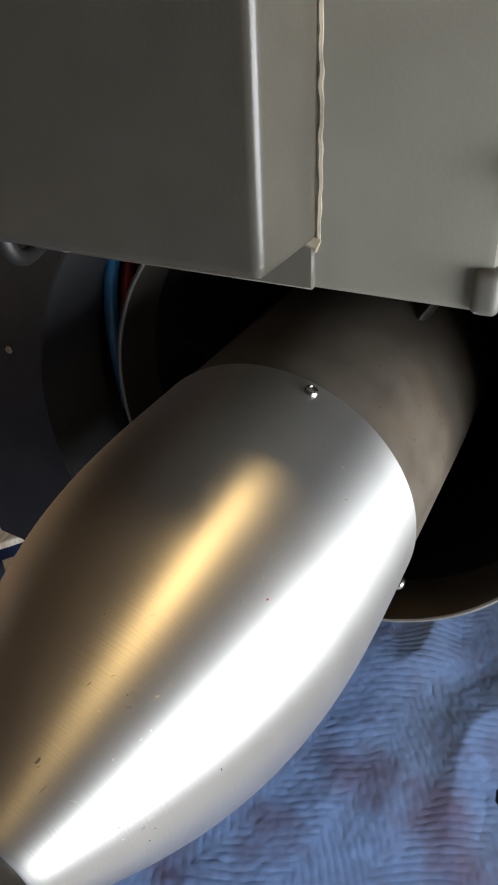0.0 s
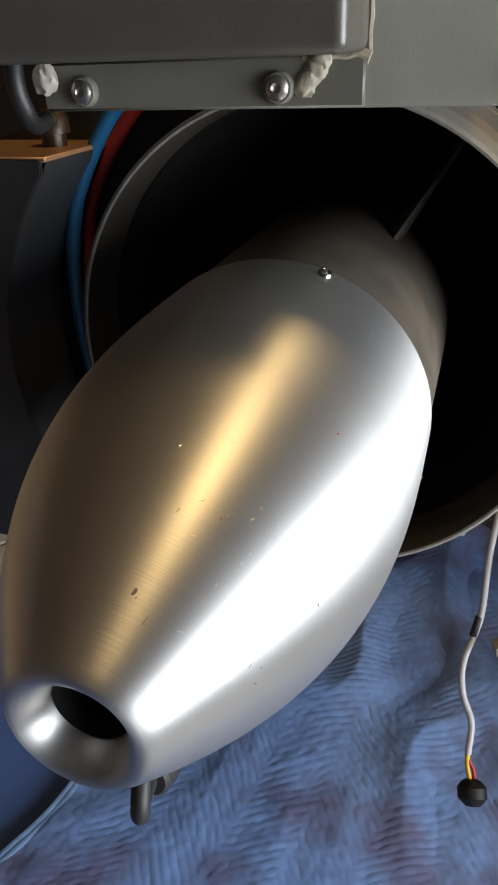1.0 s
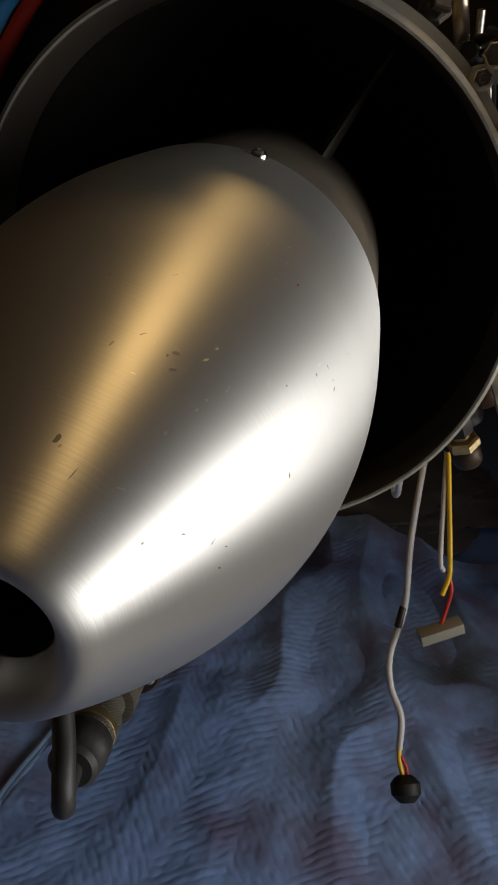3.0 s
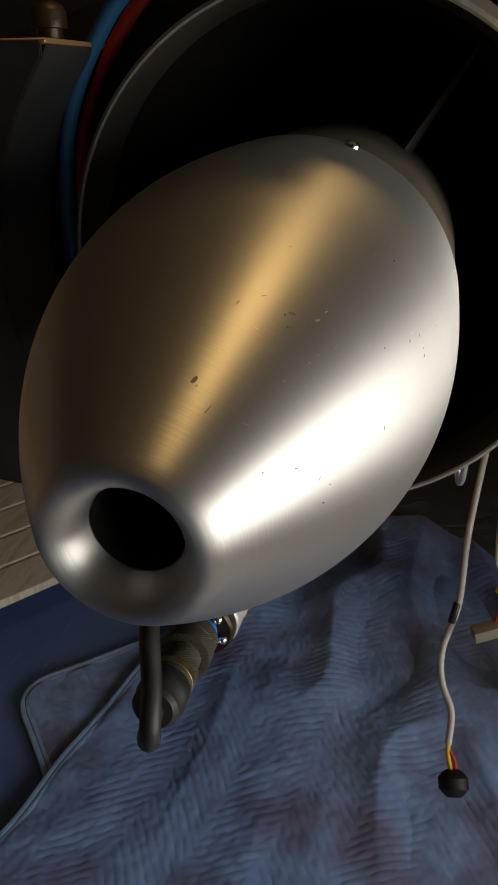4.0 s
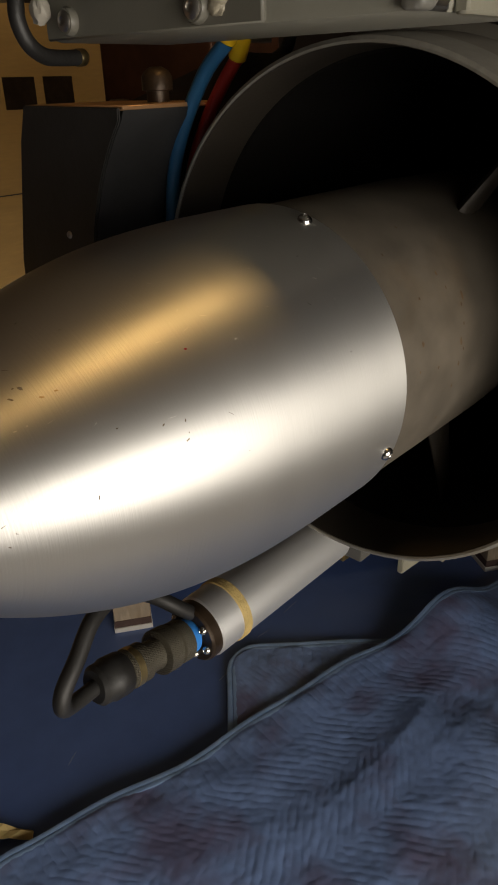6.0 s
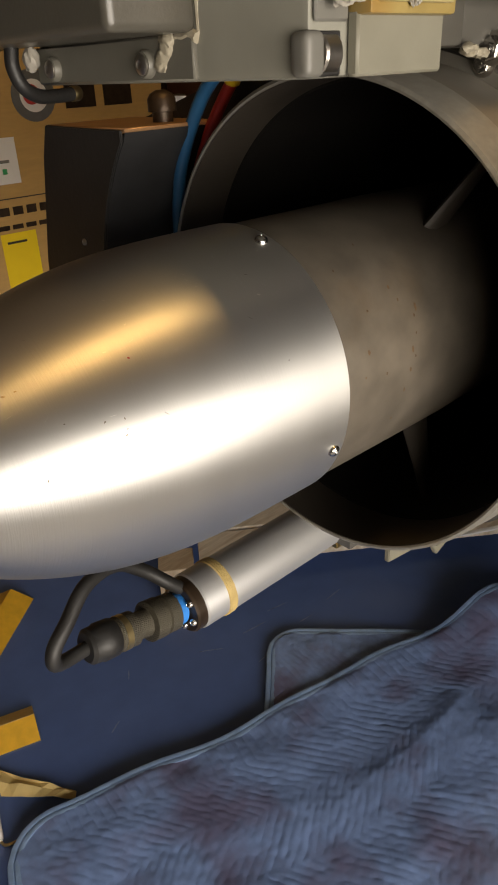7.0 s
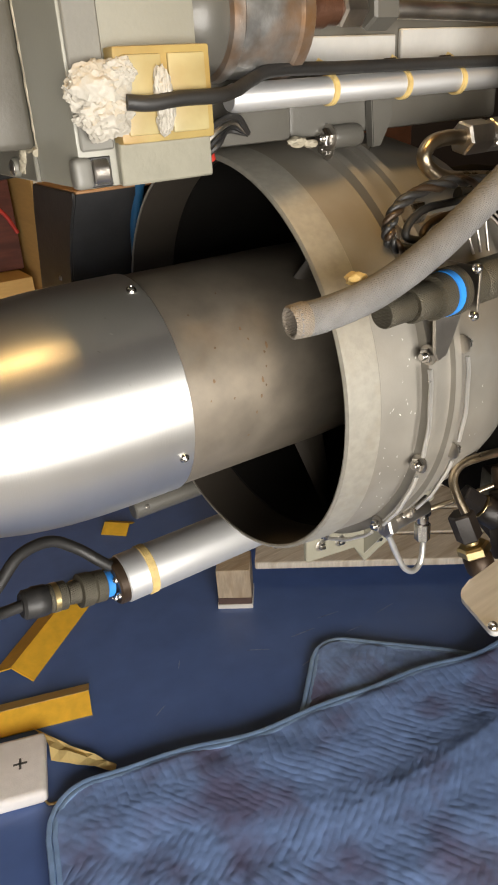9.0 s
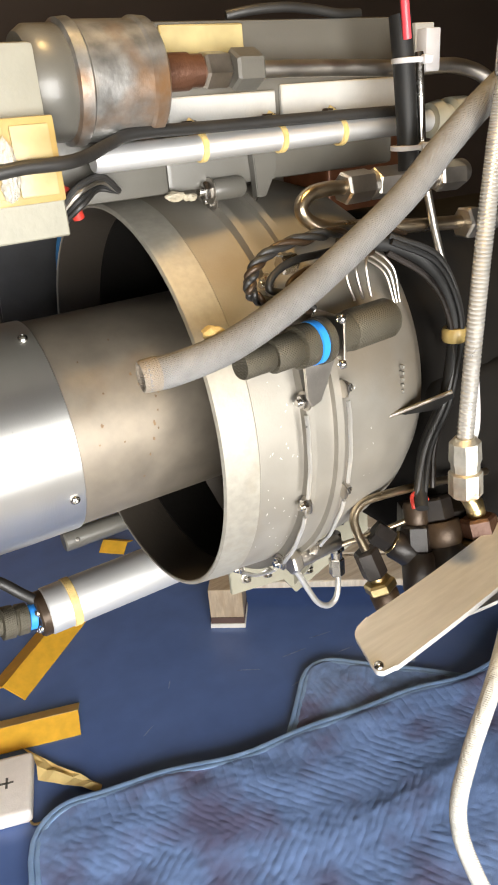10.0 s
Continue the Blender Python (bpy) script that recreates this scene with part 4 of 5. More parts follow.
C0, C1 = Vector((0.004, -0.148, 1.1680)), Vector((0.120, -0.135, 1.1680))
ca = C1 - C0


def ring(name, s0, s1, r, mt, label=""):
    part(name, turned(C0 + ca * s0, C0 + ca * s1, [(0, 0), (0, r * 0.92), (0.06, r), (0.94, r), (1, r * 0.92), (1, 0)], 36), mt, conn, label)


ring("cable_clamp", 0.00, 0.16, 0.0070, OLIVE)
ring("backshell", 0.16, 0.30, 0.0090, OLIVE)
ring("coupling_ring", 0.30, 0.385, 0.0112, OLIVE)
ring("blue_ring", 0.385, 0.425, 0.0116, BLUE_RING, "bright blue ring")
ring("flange", 0.425, 0.47, 0.0125, OLIVE)
ring("rear_shell", 0.52, 0.62, 0.0105, OLIVE)
ring("rear_ring", 0.62, 0.90, 0.0112, OLIVE, "knurled olive ring")
part("collar_plate", prism([(-0.1405 + a, b) for a, b in ((-0.0140, 1.1810), (0.0140, 1.1810), (0.0140, 1.158), (-0.0140, 1.158))], 0.0625, 0.0642, "x", 0.0005), STEEL_DULL, conn)
part("bracket", prism([(0.0455, 1.1600), (0.0680, 1.1600), (0.0600, 1.1420), (0.0560, 1.1340), (0.0500, 1.1320), (0.0470, 1.1380)], -0.1425, -0.1405, "y", 0.0004), STEEL_DULL, conn, "tapered dull steel bracket")
for dy, dz in ((-0.012, 0.012), (-0.012, -0.012), (0.012, 0.012), (0.012, -0.012)):
    screw(conn, (0.0625, -0.1405 + dy, 1.168 + dz), (-1, 0, 0), 0.0026, 0.002)
for i in range(3):
    wr = thing("steel_wire", "bright bare wire looping behind the connector", "wire", "wires behind the connector")
    part("wire", sweep([(0.100 + i * 0.006, -0.118, 1.176), (0.096 + i * 0.007, -0.116, 1.190 + 0.002 * i), (0.104 + i * 0.008, -0.110, 1.200), (0.126 + i * 0.004, -0.112, 1.188), (0.132 + i * 0.002, -0.116, 1.168)], 0.0008, 8), STEEL_DULL, wr)
clip = thing("cable_loop", "looped black harness with steel clips on the flange", "harness")
loop_line = smooth_path([(0.150, -0.104, 1.206), (0.115, -0.112, 1.212), (0.090, -0.118, 1.2155), (0.069, -0.124, 1.2170), (0.046, -0.127, 1.2160), (0.031, -0.129, 1.2110), (0.0245, -0.130, 1.2040),
                         (0.0235, -0.1315, 1.1970), (0.030, -0.133, 1.1920), (0.043, -0.134, 1.1880), (0.060, -0.131, 1.1820)], 10)
for k, (mt, tint) in enumerate(((RUBBER, ""), (BRONZE, "brown twisted strand"), (RUBBER, ""))):
    strand = []
    for i, p in enumerate(loop_line[::2]):
        d = (loop_line[min(2 * i + 1, len(loop_line) - 1)] - loop_line[max(2 * i - 1, 0)]).normalized()
        _, u, v = basis(d)
        a = i * 0.75 + TAU * k / 3
        strand.append(p + (u * math.cos(a) + v * math.sin(a)) * (0.0017 + 0.0008 * noise.noise(p * 90.0 + Vector((k, 0, 0)))))
    part("strand", sweep(strand, 0.0017, 10, 4), mt, clip, tint)
part("strand", sweep([(0.120, -0.108, 1.204), (0.098, -0.116, 1.206), (0.074, -0.122, 1.207), (0.052, -0.126, 1.207), (0.038, -0.130, 1.203), (0.034, -0.132, 1.197), (0.044, -0.134, 1.1935)], 0.0020, 10), RUBBER, clip)
part("strand", sweep([(0.120, -0.110, 1.199), (0.096, -0.118, 1.200), (0.072, -0.124, 1.2015), (0.054, -0.128, 1.200), (0.046, -0.131, 1.1955), (0.052, -0.1335, 1.190)], 0.0019, 10), BRONZE, clip)
part("clip", hexagon((0.054, -0.112, 1.203), (0.064, -0.112, 1.203), 0.0058), STEEL, clip)
part("clip", rod((0.070, -0.116, 1.196), (0.080, -0.116, 1.196), 0.0055), STEEL_DULL, clip)

# bent pipe with large nuts
bend = thing("fuel_pipe", "bent heat-tinted steel pipe with large hexagon unions", "pipe")
part("pipe", sweep([(0.120, -0.092, 1.2335), (0.102, -0.0935, 1.2350), (0.088, -0.0945, 1.2335), (0.0815, -0.0955, 1.2275), (0.0850, -0.0970, 1.2205), (0.097, -0.0990, 1.2150), (0.125, -0.1020, 1.2120), (0.16, -0.106, 1.2080), (0.200, -0.108, 1.2050)], 0.0041, 14), HEAT, bend)
part("union_nut", hexagon((0.113, -0.092, 1.2335), (0.134, -0.091, 1.2335), 0.0092, 0.25), STEEL_DULL, bend)
part("union_nut", hexagon((0.136, -0.091, 1.2335), (0.158, -0.090, 1.2330), 0.0092, 0.6), STEEL_DULL, bend)
part("union_body", rod((0.132, -0.091, 1.2335), (0.215, -0.088, 1.2320), 0.0080, 20), STEEL_DULL, bend)
part("union_nut", hexagon((0.186, -0.092, 1.232), (0.208, -0.091, 1.231), 0.0090, 0.4), STEEL_DULL, bend)
part("end_union", joined(hexagon((0.192, -0.110, 1.205), (0.206, -0.110, 1.204), 0.0100), rod((0.200, -0.110, 1.205), (0.26, -0.110, 1.203), 0.0065)), STEEL_DULL, bend)

# hoses and harness in front of the casing
hose = thing("braided_hose", "thick grey braided hose with a frayed cut end", "hose")
part("sleeve", sweep([(-0.042, -0.1420, 1.1735), (-0.026, -0.1440, 1.1740), (0.002, -0.1470, 1.1795), (0.036, -0.1475, 1.1925), (0.076, -0.1440, 1.2110), (0.116, -0.1400, 1.2320), (0.150, -0.1370, 1.2560), (0.182, -0.1360, 1.2770), (0.23, -0.138, 1.305)], 0.0078, 20, 10), HOSE, hose)
part("frayed_end", turned((-0.0445, -0.1417, 1.1734), (-0.0360, -0.1427, 1.1737), [(0.25, 0), (0.12, 0.0052), (0.02, 0.0058), (0.0, 0.0068), (0.1, 0.0076), (0.5, 0.0079), (0.9, 0.0081), (1, 0.0078)], 24), braid("dusty braid", (0.22, 0.185, 0.145), 0.7, 0.0, 300, 0.5), hose, "dusty tan cut end")
part("tie", lump((-0.004, -0.1390, 1.1850), (0.0055, 0.004, 0.0030), 70, 0.4, 3), LACING, hose, "amber tie")

corr = thing("metal_hose", "corrugated stainless steel hose with a corroded end fitting", "hose")
part("bellows", sweep([(0.172, -0.156, 1.300), (0.162, -0.158, 1.255), (0.1545, -0.1595, 1.183), (0.1495, -0.160, 1.088)], 0.0045, 18, 8, 0.14, 0.0020), FLEX, corr)
part("end_fitting", turned((0.1495, -0.160, 1.090), (0.1500, -0.163, 1.050), [(0, 0), (0, 0.0065), (0.08, 0.0095), (0.38, 0.0100), (0.45, 0.0088), (0.55, 0.0088), (0.58, 0.0105), (0.95, 0.0105), (1, 0.008), (1, 0)], 8), material("corroded zinc", (0.52, 0.50, 0.44), 0.45, 0.8, 0.2, 90, 0.3, 300, (1, 1, 1), (0.34, 0.18, 0.08), 0.55), corr, "corroded end fitting")
part("collar", rod((0.172, -0.156, 1.302), (0.170, -0.1565, 1.284), 0.0075), STEEL, corr)
part("stem", rod((0.150, -0.163, 1.052), (0.152, -0.170, 1.042), 0.0050), BRASS, corr)

harn = thing("wire_harness", "vertical black wire harness with white cable ties", "harness")
part("sleeve", sweep([(0.148, -0.100, 1.318), (0.149, -0.103, 1.290), (0.150, -0.105, 1.262), (0.150, -0.107, 1.240)], 0.0060, 16), PLASTIC_SHADE, harn)
part("pipe", rod((0.1585, -0.104, 1.300), (0.1600, -0.108, 1.236), 0.0026, 12), STEEL, harn)
for zz in (1.296, 1.252):
    part("cable_tie", joined(turned((0.150, -0.104, zz - 0.0015), (0.150, -0.104, zz + 0.0015), [(0, 0.0068), (0.1, 0.0086), (0.9, 0.0086), (1, 0.0068)], 24), block((0.1555, -0.1125, zz - 0.0022), (0.1610, -0.1085, zz + 0.0022), 0.0005, 1)), WHITE_WIRE, harn, "white cable tie")
part("red_wire", sweep([(0.1435, -0.106, 1.345), (0.1445, -0.107, 1.325), (0.1470, -0.107, 1.306)], 0.0024, 10), material("pink-red insulation", (0.75, 0.06, 0.08), 0.4, 0.0, 0.08, 60), harn, "pink-red wire")
part("white_sleeve", block((0.170, -0.098, 1.290), (0.181, -0.090, 1.312), 0.001), WHITE_WIRE, harn)
black2 = thing("black_cable", "thick black harness draped over the casing", "cable")
part("sheath", sweep([(0.10, -0.104, 1.206), (0.130, -0.112, 1.202), (0.154, -0.120, 1.188), (0.168, -0.124, 1.165), (0.174, -0.125, 1.138), (0.170, -0.124, 1.100), (0.158, -0.120, 1.068), (0.146, -0.128, 1.044), (0.138, -0.138, 1.034)], 0.0044, 14), PLASTIC_SHADE, black2)
for k, (dx, dy) in enumerate(((0.0045, -0.003), (-0.0050, -0.002), (0.0015, -0.0052))):
    part("strand", sweep([(0.128, -0.112 + dy, 1.203 + dx), (0.154 + dx, -0.120 + dy, 1.188 + dx), (0.168 + dx * 1.2, -0.124 + dy, 1.165), (0.174 + dx * 0.6, -0.125 + dy, 1.138), (0.170 - dx * 0.7, -0.124 + dy, 1.100), (0.158 - dx, -0.121 + dy, 1.068), (0.147 - dx * 1.6, -0.128 + dy, 1.040)], 0.0019, 8), [RUBBER, BLACKENED, PLASTIC_SHADE][k], black2)
part("amber_sleeve", rod((0.1738, -0.1252, 1.146), (0.1738, -0.1252, 1.137), 0.0078, 16), AMBER, black2, "amber sleeve")
thin = thing("steel_pipe", "thin straight steel pipe beside the harness", "pipe")
part("pipe", sweep([(0.158, -0.114, 1.228), (0.166, -0.115, 1.200), (0.180, -0.116, 1.160), (0.190, -0.116, 1.12)], 0.0024, 10), STEEL_DULL, thin)
white_pipe = thing("white_pipe", "white plastic pipe bending behind the metal hose", "pipe")
part("pipe", sweep([(0.168, -0.144, 1.140), (0.172, -0.146, 1.110), (0.172, -0.148, 1.085), (0.164, -0.150, 1.074)], 0.0030, 12), WHITE_WIRE, white_pipe)

whose = thing("white_hose", "white braided hose hanging down from the valve plate", "hose")
part("sleeve", sweep([(0.165, -0.185, 0.992), (0.140, -0.210, 0.990), (0.106, -0.230, 0.975), (0.080, -0.238, 0.940), (0.068, -0.243, 0.905), (0.070, -0.256, 0.870), (0.090, -0.28, 0.80), (0.14, -0.34, 0.60), (0.20, -0.42, 0.30), (0.26, -0.50, 0.04), (0.40, -0.56, 0.03)], 0.0050, 16, 10), HOSE_WHITE, whose)

dang = thing("loose_lead", "loose grey lead with coloured wires and a round black plug", "cable")
part("sheath", sweep([(0.56, -0.165, 0.90), (0.52, -0.150, 0.80), (0.4427, -0.1344, 0.6891), (0.4127, -0.1331, 0.5978), (0.3820, -0.1191, 0.5458), (0.3619, -0.1227, 0.5107), (0.3402, -0.1371, 0.4844), (0.3151, -0.1371, 0.4552)], 0.0042, 12), WHITE_WIRE, dang)
part("tape", rod((0.4127, -0.1317, 0.5976), (0.3997, -0.1263, 0.5746), 0.0050, 14), RUBBER, dang, "black tape wrap")
part("yellow_wire", sweep([(0.3161, -0.1370, 0.4561), (0.3077, -0.1379, 0.4450), (0.2962, -0.1433, 0.4309)], 0.0030, 10), YELLOW_WIRE, dang, "yellow wire")
part("red_wire", sweep([(0.3112, -0.1390, 0.4495), (0.3029, -0.1469, 0.4395), (0.2956, -0.1479, 0.4271)], 0.0024, 10), RED_WIRE, dang, "red wire")
part("plug", turned((0.2979, -0.1446, 0.4324), (0.2757, -0.1496, 0.4117), [(0, 0), (0, 0.008), (0.1, 0.013), (0.3, 0.0180), (0.7, 0.0180), (0.92, 0.012), (1, 0.009), (1, 0)], 32), PLASTIC_SHADE, dang, "round black plug")
dang2 = thing("loose_lead", "loose lead with a cream connector and twisted coloured wires", "cable")
part("yellow_wire", sweep([(0.545, -0.165, 0.86), (0.4304, -0.1783, 0.6975), (0.4203, -0.1814, 0.6660), (0.4138, -0.1817, 0.6487), (0.4051, -0.1752, 0.6277)], 0.0032, 10), YELLOW_WIRE, dang2, "yellow wire")
part("red_wire", sweep([(0.4182, -0.1800, 0.6541), (0.4090, -0.1858, 0.6349), (0.4038, -0.1828, 0.6113), (0.3957, -0.1769, 0.5846)], 0.0026, 10), RED_WIRE, dang2, "red wire")
part("grey_wire", sweep([(0.565, -0.172, 0.88), (0.4270, -0.1685, 0.6903), (0.4144, -0.1738, 0.6563)], 0.0032, 10), WHITE_WIRE, dang2)
part("connector", block((-0.028, -0.009, -0.008), (0.028, 0.009, 0.008), 0.0015, 2, Matrix.Translation((0.3929, -0.1778, 0.5815)) @ Matrix.Rotation(radians(-70), 4, "Z") @ Matrix.Rotation(radians(-14), 4, "Y")), CREAM, dang2, "cream plastic connector")

# ---- floor things ----
def quilt(name, corner, turn, w, h, radius, label, lift, wave, cell=0.0205, step=0.003):
    """A quilted blanket: puffs between zigzag seams, wrinkles, a bound rounded edge."""
    m = Matrix.Translation((corner[0], corner[1], 0)) @ Matrix.Rotation(radians(turn), 4, "Z")
    nu, nv = int(w / step), int(h / step)
    verts, faces = [], []
    edge = []
    for i in range(nu + 1):
        for j in range(nv + 1):
            u, v = i * step, j * step
            # round the two corners at v = 0
            cut = 0.0
            if u < radius:
                cut = radius - math.sqrt(max(0, radius * radius - (radius - u) ** 2))
            vv = cut + v * (h - cut) / h
            wob = wave * math.sin(u * 9.0 + 0.7) + wave * 0.6 * math.sin(u * 21 + 1.9)
            p = m @ Vector((u + 0.5 * wave * math.sin(vv * 11), -vv + wob, 0))
            # seams run square to the bound edge, then turn to and fro in straight zigzags
            z = max(0.0, vv - 0.068) / 0.115 + 0.22 * noise.noise(p * 3.0)
            tri = 0.115 * (1.0 - abs((max(0.0, z) % 2.0) - 1.0))
            s = (u - 0.95 * tri + 0.016 * noise.noise(p * 5.0) + 0.0018 * noise.noise(p * 22.0)) / cell
            seam = abs(math.sin(math.pi * s)) ** 0.32
            puff = (0.0016 + 0.0014 * max(-0.6, noise.noise(p * 8.0))) * seam
            pucker = 0.0010 * noise.noise(Vector((s * 1.6, vv * 75.0, 4.0))) + 0.0008 * noise.noise(p * 70.0)
            wr = 0.008 * noise.noise(p * 5.0) + 0.0046 * noise.noise(p * 14.0) + 0.0012 * (0.4 - abs(noise.noise(p * 26.0))) + pucker
            border = min(1.0, min(vv, u) / 0.012)
            verts.append((p.x, p.y, 0.010 + lift(p) + (puff + max(-0.004, wr)) * border))
            if j == 0:
                edge.append(Vector((p.x, p.y, 0.010 + lift(p))))
    n = nv + 1
    for i in range(nu):
        for j in range(nv):
            a = i * n + j
            faces.append((a, a + n, a + n + 1, a + 1))
    me = bpy.data.meshes.new("quilting")
    me.from_pydata(verts, [], faces)
    me.materials.append(QUILT)
    me.polygons.foreach_set("use_smooth", [True] * len(me.polygons))
    root = thing(name, label, "blanket")
    ob = new("quilting", me)
    ob.parent = root
    so = ob.modifiers.new("thickness", "SOLIDIFY")
    so.thickness, so.offset = 0.008, -1
    left = [Vector(verts[j]) for j in range(n)]
    line = list(reversed(left[::4])) + edge[2::4]
    bm = bmesh.new()
    rings = []
    for i, p in enumerate(line):
        d = (line[min(i + 1, len(line) - 1)] - line[max(i - 1, 0)]).normalized()
        s = d.cross(Vector((0, 0, 1))).normalized()
        t = s.cross(d)
        rings.append([bm.verts.new(p + s * (a * 0.0065 + c) + t * (b * 0.0065 + 0.003)) for c in (0.002, -0.0095) for a, b in ((1, 0), (0.7, 0.8), (0, 1), (-0.7, 0.8), (-1, 0), (-0.7, -0.8), (0, -1), (0.7, -0.8))])
    for a, b in zip(rings, rings[1:]):
        for o in (0, 8):
            for k in range(8):
                n = o + (k + 1) % 8
                bm.faces.new((a[o + k], a[n], b[n], b[o + k]))
    part("binding", bm, BINDING, root, "pale blue cloth binding")
    return root


def hump(p):
    d = math.hypot((p.x - 1.03) / 0.13, (p.y - 0.36) / 0.12)
    e = math.hypot((p.x - 0.70) / 0.16, (p.y - 0.50) / 0.14)
    f = math.hypot((p.x - 1.35) / 0.30, (p.y + 0.10) / 0.16)
    far = min(1.0, max(0.0, (p.x - 0.25) / 0.5)) * min(1.0, max(0.0, (0.58 - 0.26 * p.x - p.y) / 0.2))
    ridge = 1.0 - abs(noise.noise(Vector((p.x * 2.2 + p.y * 1.2, p.y * 4.2 - p.x * 1.5, 3.0)))) * 2.6
    fold = 0.030 * far * max(0.0, ridge) + 0.016 * far * noise.noise(p * 6.5)
    return 0.012 + 0.075 * math.exp(-d * d) + 0.010 * math.exp(-e * e) + 0.05 * math.exp(-f * f) + max(0.0, fold)


quilt("moving_blanket", (-0.085, 0.672), -14.5, 1.62, 1.27, 0.10, "blue quilted moving blanket with pale bound edge on the floor", hump, 0.008)
quilt("moving_blanket", (0.632, 0.712), -46.0, 0.60, 0.60, 0.07, "second blue quilted blanket folded under the first", lambda p: 0.0, 0.003)
bm = lump((1.75, 0.10, 0.03), (0.42, 0.60, 0.10), 3, 0.25, 5)
tagged(part("heaped_cloth", bm, CHARCOAL), "charcoal cloth heaped on the floor", "cloth")

# low pallet on timber blocks
pal = thing("pallet", "pale timber pallet on wooden blocks", "pallet")
PD = Matrix.Translation((0.502, 0.985, 0)) @ Matrix.Rotation(radians(-36), 4, "Z")
for k in range(5):
    part("plank", block((-0.006 if k else 0.105, 0.004 + k * 0.125, 0.125), (1.10, 0.118 + k * 0.125, 0.147), 0.003, 1, PD), PLANK, pal)
for xx in (0.0, 1.0):
    for yy in (0.0, 0.50):
        part("timber_block", block((xx, yy + 0.002, 0.034), (xx + 0.091, yy + 0.092, 0.125), 0.002, 1, PD), WOOD, pal)
        part("ply_layer", block((xx, yy + 0.002, 0.014), (xx + 0.091, yy + 0.092, 0.0338), 0.001, 1, PD), DARKWOOD, pal, "dark plywood layer")
        part("base_strip", block((xx - 0.002, yy, 0.0), (xx + 0.093, yy + 0.094, 0.0138), 0.001, 1, PD), PAPER, pal, "white base strip")


def angle_piece(a, b, wide, label, mt, mt2):
    """A folded edge protector: two flaps that meet in a ridge."""
    a, b = Vector((*a, 0)), Vector((*b, 0))
    d = (b - a).normalized()
    s = Vector((-d.y, d.x, 0))
    t = thing("edge_protector", label, "edge protector", "edge protectors on the floor")
    for sign, mm in ((1, mt), (-1, mt2)):
        bm = bmesh.new()
        rows = []
        for p in (a, b):
            lo, hi = p + s * wide * sign, p + Vector((0, 0, wide * 0.55))
            nn = (hi - lo).cross(d).normalized() * 0.002
            rows.append([bm.verts.new(lo + nn + Vector((0, 0, 0.002))), bm.verts.new(hi + nn), bm.verts.new(hi - nn), bm.verts.new(lo - nn + Vector((0, 0, 0.002)))])
        for k in range(4):
            bm.faces.new((rows[0][k], rows[0][(k + 1) % 4], rows[1][(k + 1) % 4], rows[1][k]))
        bm.faces.new(rows[0]), bm.faces.new(rows[1][::-1])
        part("flap", bm, mm, t, "", False)
    return t


angle_piece((-0.035, 1.075), (0.252, 1.315), 0.056, "long ochre folded edge protector on the blue floor", CARD_YELLOW, CARD_YELLOW)
angle_piece((-0.35, 1.035), (0.092, 0.893), 0.050, "pale ochre folded edge protector on the blue floor", CARD_PALE, CARD_YELLOW)
angle_piece((0.42, 1.56), (0.48, 1.50), 0.040, "short ochre foam offcut on the floor", CARD_YELLOW, CARD_YELLOW)

pad = thing("foam_pad", "white foam pad with a printed cross on the floor", "pad")
PP = Matrix.Translation((-0.175, 0.805, 0)) @ Matrix.Rotation(radians(-18), 4, "Z")
part("pad", block((-0.14, -0.085, 0.0), (0.125, 0.075, 0.034), 0.012, 4, PP), FOAM, pad)
part("cross", joined(block((0.060, -0.0025, 0.0335), (0.088, 0.0025, 0.0345), 0, 1, PP), block((0.0715, -0.014, 0.0335), (0.0765, 0.014, 0.0345), 0, 1, PP)), GREY_DARK, pad, "printed grey cross")
for k in range(3):
    part("print_bar", block((-0.02 - 0.01 * k, -0.03 + k * 0.014, 0.0335), (0.030, -0.027 + k * 0.014, 0.0344), 0, 1, PP), INK, pad)

scrap = thing("packing_scrap", "torn strip of tan packing paper on the floor", "paper")
bm = bmesh.new()
g = [[bm.verts.new((-0.045 + 0.10 * u / 7 + 0.01 * math.sin(v), 0.835 - 0.15 * u / 7 + (v - 2) * 0.024 * (1.2 - u / 8), 0.006 + 0.016 * abs(noise.noise(Vector((u * 0.7, v * 0.6, 2.0)))) + 0.003 * (v % 2))) for v in range(5)] for u in range(8)]
for a, b in zip(g, g[1:]):
    for k in range(4):
        bm.faces.new((a[k], b[k], b[k + 1], a[k + 1]))
part("sheet", bm, CARD_PALE, scrap, "", False)
wire = thing("bent_wire", "bright bent copper wire offcut on the floor", "wire")
part("wire", sweep([(-0.088, 0.690, 0.006), (-0.082, 0.678, 0.004), (-0.055, 0.672, 0.003), (-0.045, 0.672, 0.010), (-0.030, 0.645, 0.004)], 0.0028, 8), BRASS, wire)

# ---- bench with boxes in the background ----
bench = thing("workbench", "timber workbench against the far wall", "bench")
part("top", block((-1.6, 0.94, 0.76), (2.1, 2.28, 0.80), 0.004), WOOD, bench)
part("side_panel", block((-1.58, 0.97, 0.0), (-1.54, 2.28, 0.759), 0.003), WOOD, bench)
part("back_panel", block((-1.53, 2.24, 0.0), (2.1, 2.28, 0.759), 0.003), WOOD, bench)


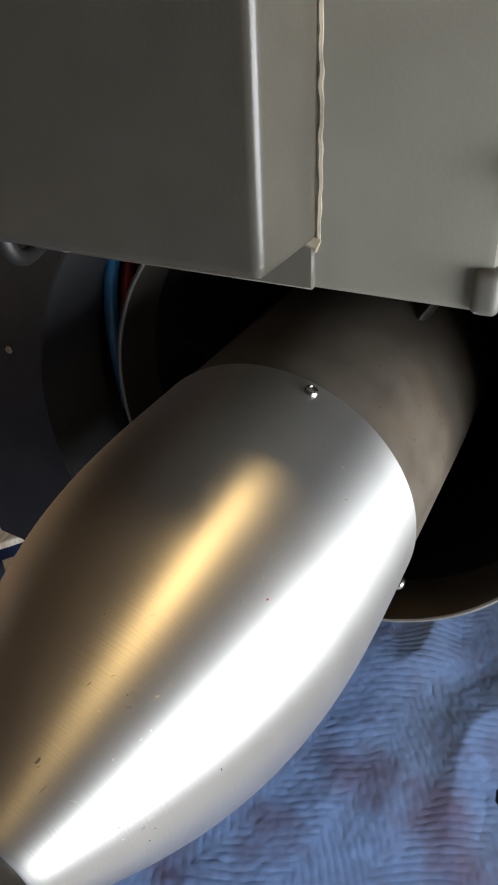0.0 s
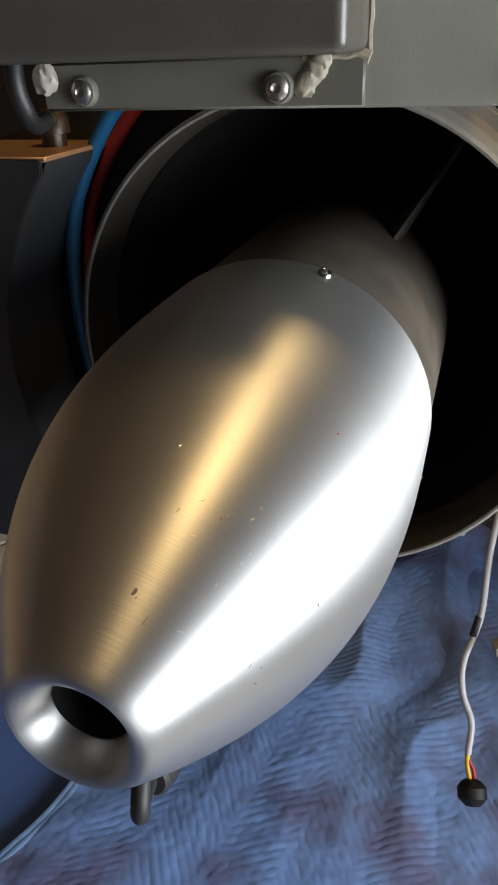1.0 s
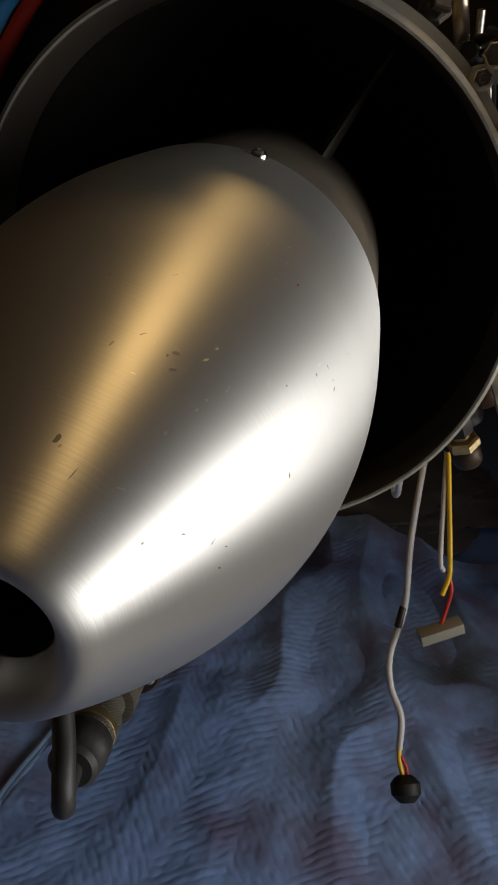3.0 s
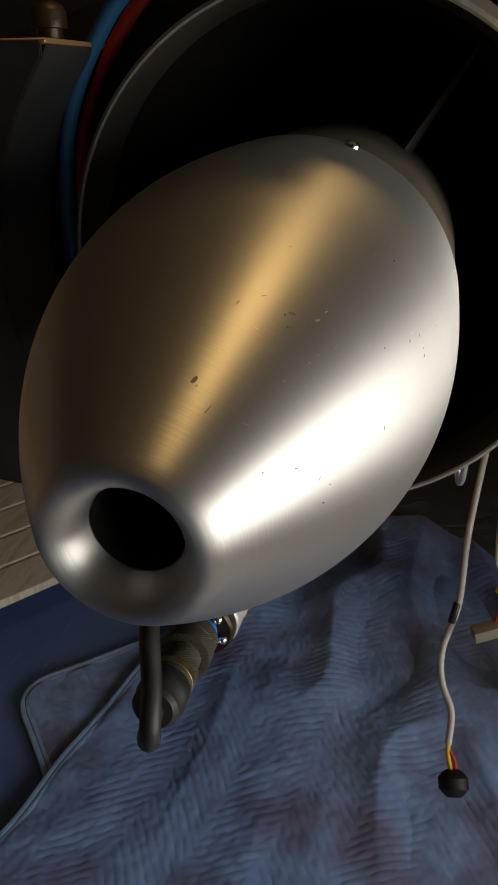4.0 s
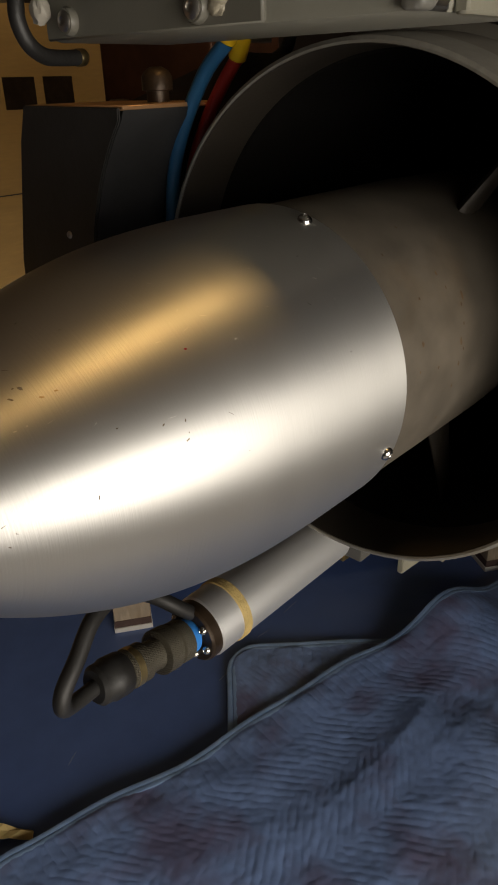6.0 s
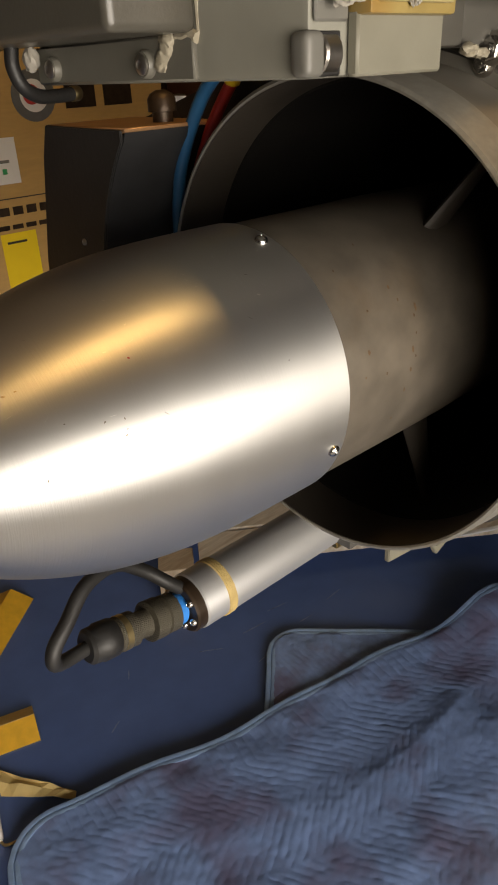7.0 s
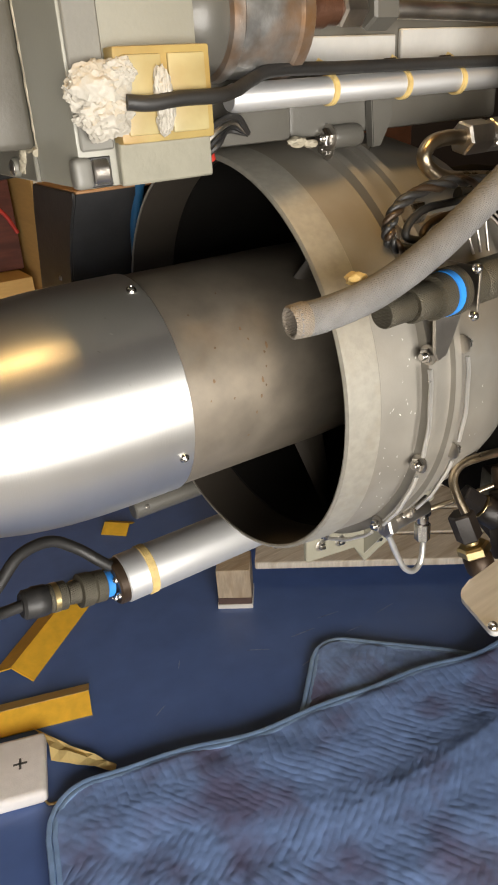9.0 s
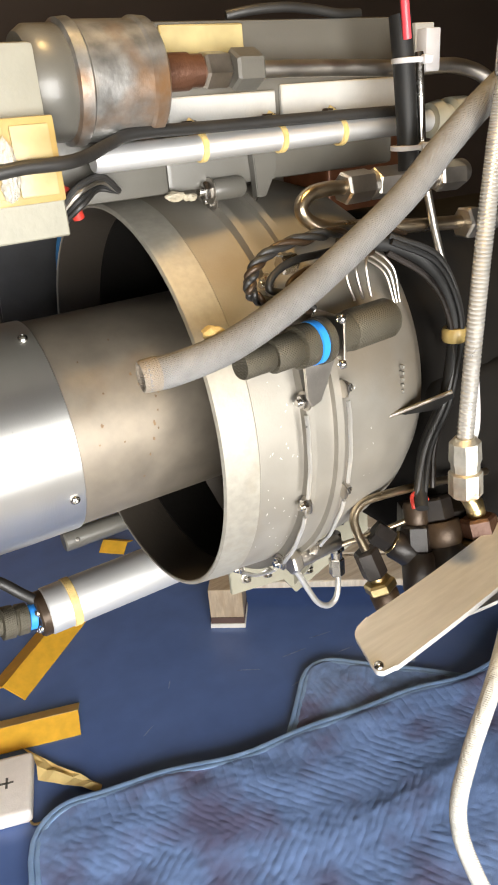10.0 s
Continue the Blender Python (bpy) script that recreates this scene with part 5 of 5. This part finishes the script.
def carton(lo, hi, turn, label):
    c = thing("cardboard_box", label, "box", "cardboard boxes on the bench")
    m = Matrix.Translation((hi[0], lo[1], lo[2])) @ Matrix.Rotation(radians(turn), 4, "Z")
    w, d, h = hi[0] - lo[0], hi[1] - lo[1], hi[2] - lo[2]
    part("carton", block((-w, 0, 0), (0, d, h), 0.003, 2, m), CARD, c)
    part("seam", block((-w * 0.98, -0.0012, h * 0.454), (-0.01, 0.0002, h * 0.457), 0, 1, m), INK, c)
    return c, m, w, h


c1, cm, cw_, ch_ = carton((0.208, 1.0, 0.80), (0.655, 1.40, 1.340), 0, "brown cardboard box with white and yellow labels")


def on_box(name, x0, x1, z0, z1, mt, label="", out=0.0012):
    part(name, block((x0 - 0.655, -out, z0 - 0.80), (x1 - 0.655, -0.0002, z1 - 0.80), 0, 1, cm), mt, c1, label)


on_box("white_label", 0.213, 0.331, 1.070, 1.144, PAPER, "white paper label")
for x0, x1, z in ((0.225, 0.300, 1.131), (0.228, 0.262, 1.104), (0.276, 0.288, 1.106), (0.298, 0.315, 1.104)):
    on_box("print_bar", x0, x1, z, z + 0.005, PALE, "", 0.0018)
on_box("green_mark", 0.300, 0.308, 1.086, 1.095, GREEN_DOT, "small green mark", 0.0018)
on_box("yellow_label", 0.274, 0.342, 0.890, 0.988, LABEL_YELLOW, "yellow label")
for k in range(4):
    on_box("print_bar", 0.274 + k * 0.026, 0.294 + k * 0.026, 0.994, 1.002, BRONZE)
    on_box("print_bar", 0.280 + k * 0.026, 0.299 + k * 0.026, 1.018, 1.032, BRONZE)
on_box("print_bar", 0.284, 0.322, 0.970, 0.974, INK, "", 0.0018)
part("sticker_ring", rod((0.381, 1.001, 1.205), (0.381, 0.9986, 1.205), 0.041, 32), GREY_DARK, c1, "round grey printed ring")
part("sticker", rod((0.381, 1.001, 1.205), (0.381, 0.9978, 1.205), 0.026, 28), PAPER, c1, "round red and white sticker")
part("sticker_centre", rod((0.376, 1.001, 1.207), (0.376, 0.9970, 1.207), 0.016, 24), RED_WIRE, c1)
for x0, x1 in ((0.441, 0.503), (0.521, 0.582)):
    on_box("print_square", x0, x1, 1.181, 1.231, BRONZE)
c2, *_ = carton((-0.42, 1.02, 0.80), (0.185, 1.40, 0.958), 0, "low tan cardboard box beside the crate")
storage = thing("storage_bin", "dark plastic storage bin with odds and ends beside the cardboard box", "bin")
part("bin", joined(block((0.675, 1.02, 0.80), (0.93, 1.36, 1.06), 0.006), block((0.668, 1.012, 1.04), (0.937, 1.368, 1.07), 0.004)), SHROUD, storage)
odds = random.Random(31)
for k in range(9):
    px, py, pz = 0.69 + 0.026 * k, 1.05 + odds.uniform(0, 0.12), 1.07 + odds.uniform(0.0, 0.03)
    part("spare_part", block((-0.016, -0.02, 0), (0.016, 0.02, odds.uniform(0.05, 0.12)), 0.003, 1, Matrix.Translation((px, py, pz)) @ Matrix.Rotation(odds.uniform(-0.5, 0.5), 4, "Z")), [MAROON, DARKWOOD, STEEL_DULL, BRONZE][k % 4], storage)
case = thing("tool_case", "dark copper-brown tool case standing on the bench", "case")
part("case", block((0.965, 1.02, 0.80), (1.20, 1.40, 1.352), 0.012, 3), COPPER_DARK, case)
part("handle", sweep([(1.03, 1.016, 1.30), (1.03, 0.998, 1.295), (1.13, 0.998, 1.295), (1.13, 1.016, 1.30)], 0.006, 10), STEEL_DULL, case)
crate = thing("wooden_crate", "dark red-brown crate on the low cardboard box", "crate")
part("crate", block((-0.36, 1.10, 0.959), (0.196, 1.38, 1.150), 0.004), MAROON, crate)
part("strap", sweep([(0.06, 1.098, 1.150), (0.11, 1.097, 1.125), (0.17, 1.097, 1.075), (0.195, 1.098, 1.03)], 0.004, 8), RED_WIRE, crate, "red strap")
slat = thing("shelf_boards", "stack of pale boards on the crate", "boards")
for k in range(3):
    part("board", block((-0.34, 1.09 + 0.004 * k, 1.151 + k * 0.026), (0.188 - 0.006 * k, 1.34, 1.173 + k * 0.026), 0.003), PLANK, slat)

# faint scuffs on the floor paint
scuffs = random.Random(8)
floor_object = bpy.data.objects["floor"]
for cx, cy in ((0.720, 0.787), (0.626, 0.773), (0.858, 0.716), (0.739, 0.704), (0.209, 0.763), (0.313, 0.865), (0.572, 0.683), (0.498, 0.791)):
    turn, long = scuffs.uniform(-0.6, 1.2), scuffs.uniform(0.015, 0.045)
    bm = bmesh.new()
    rim = []
    for k in range(10):
        a = TAU * k / 10
        u, v = math.cos(a) * long * scuffs.uniform(0.7, 1.0), math.sin(a) * 0.0022 * scuffs.uniform(0.4, 1.0)
        rim.append(bm.verts.new((cx + u * math.cos(turn) - v * math.sin(turn), cy + u * math.sin(turn) + v * math.cos(turn), 0.0006)))
    bm.faces.new(rim)
    part("scuff", bm, SCUFF, floor_object)
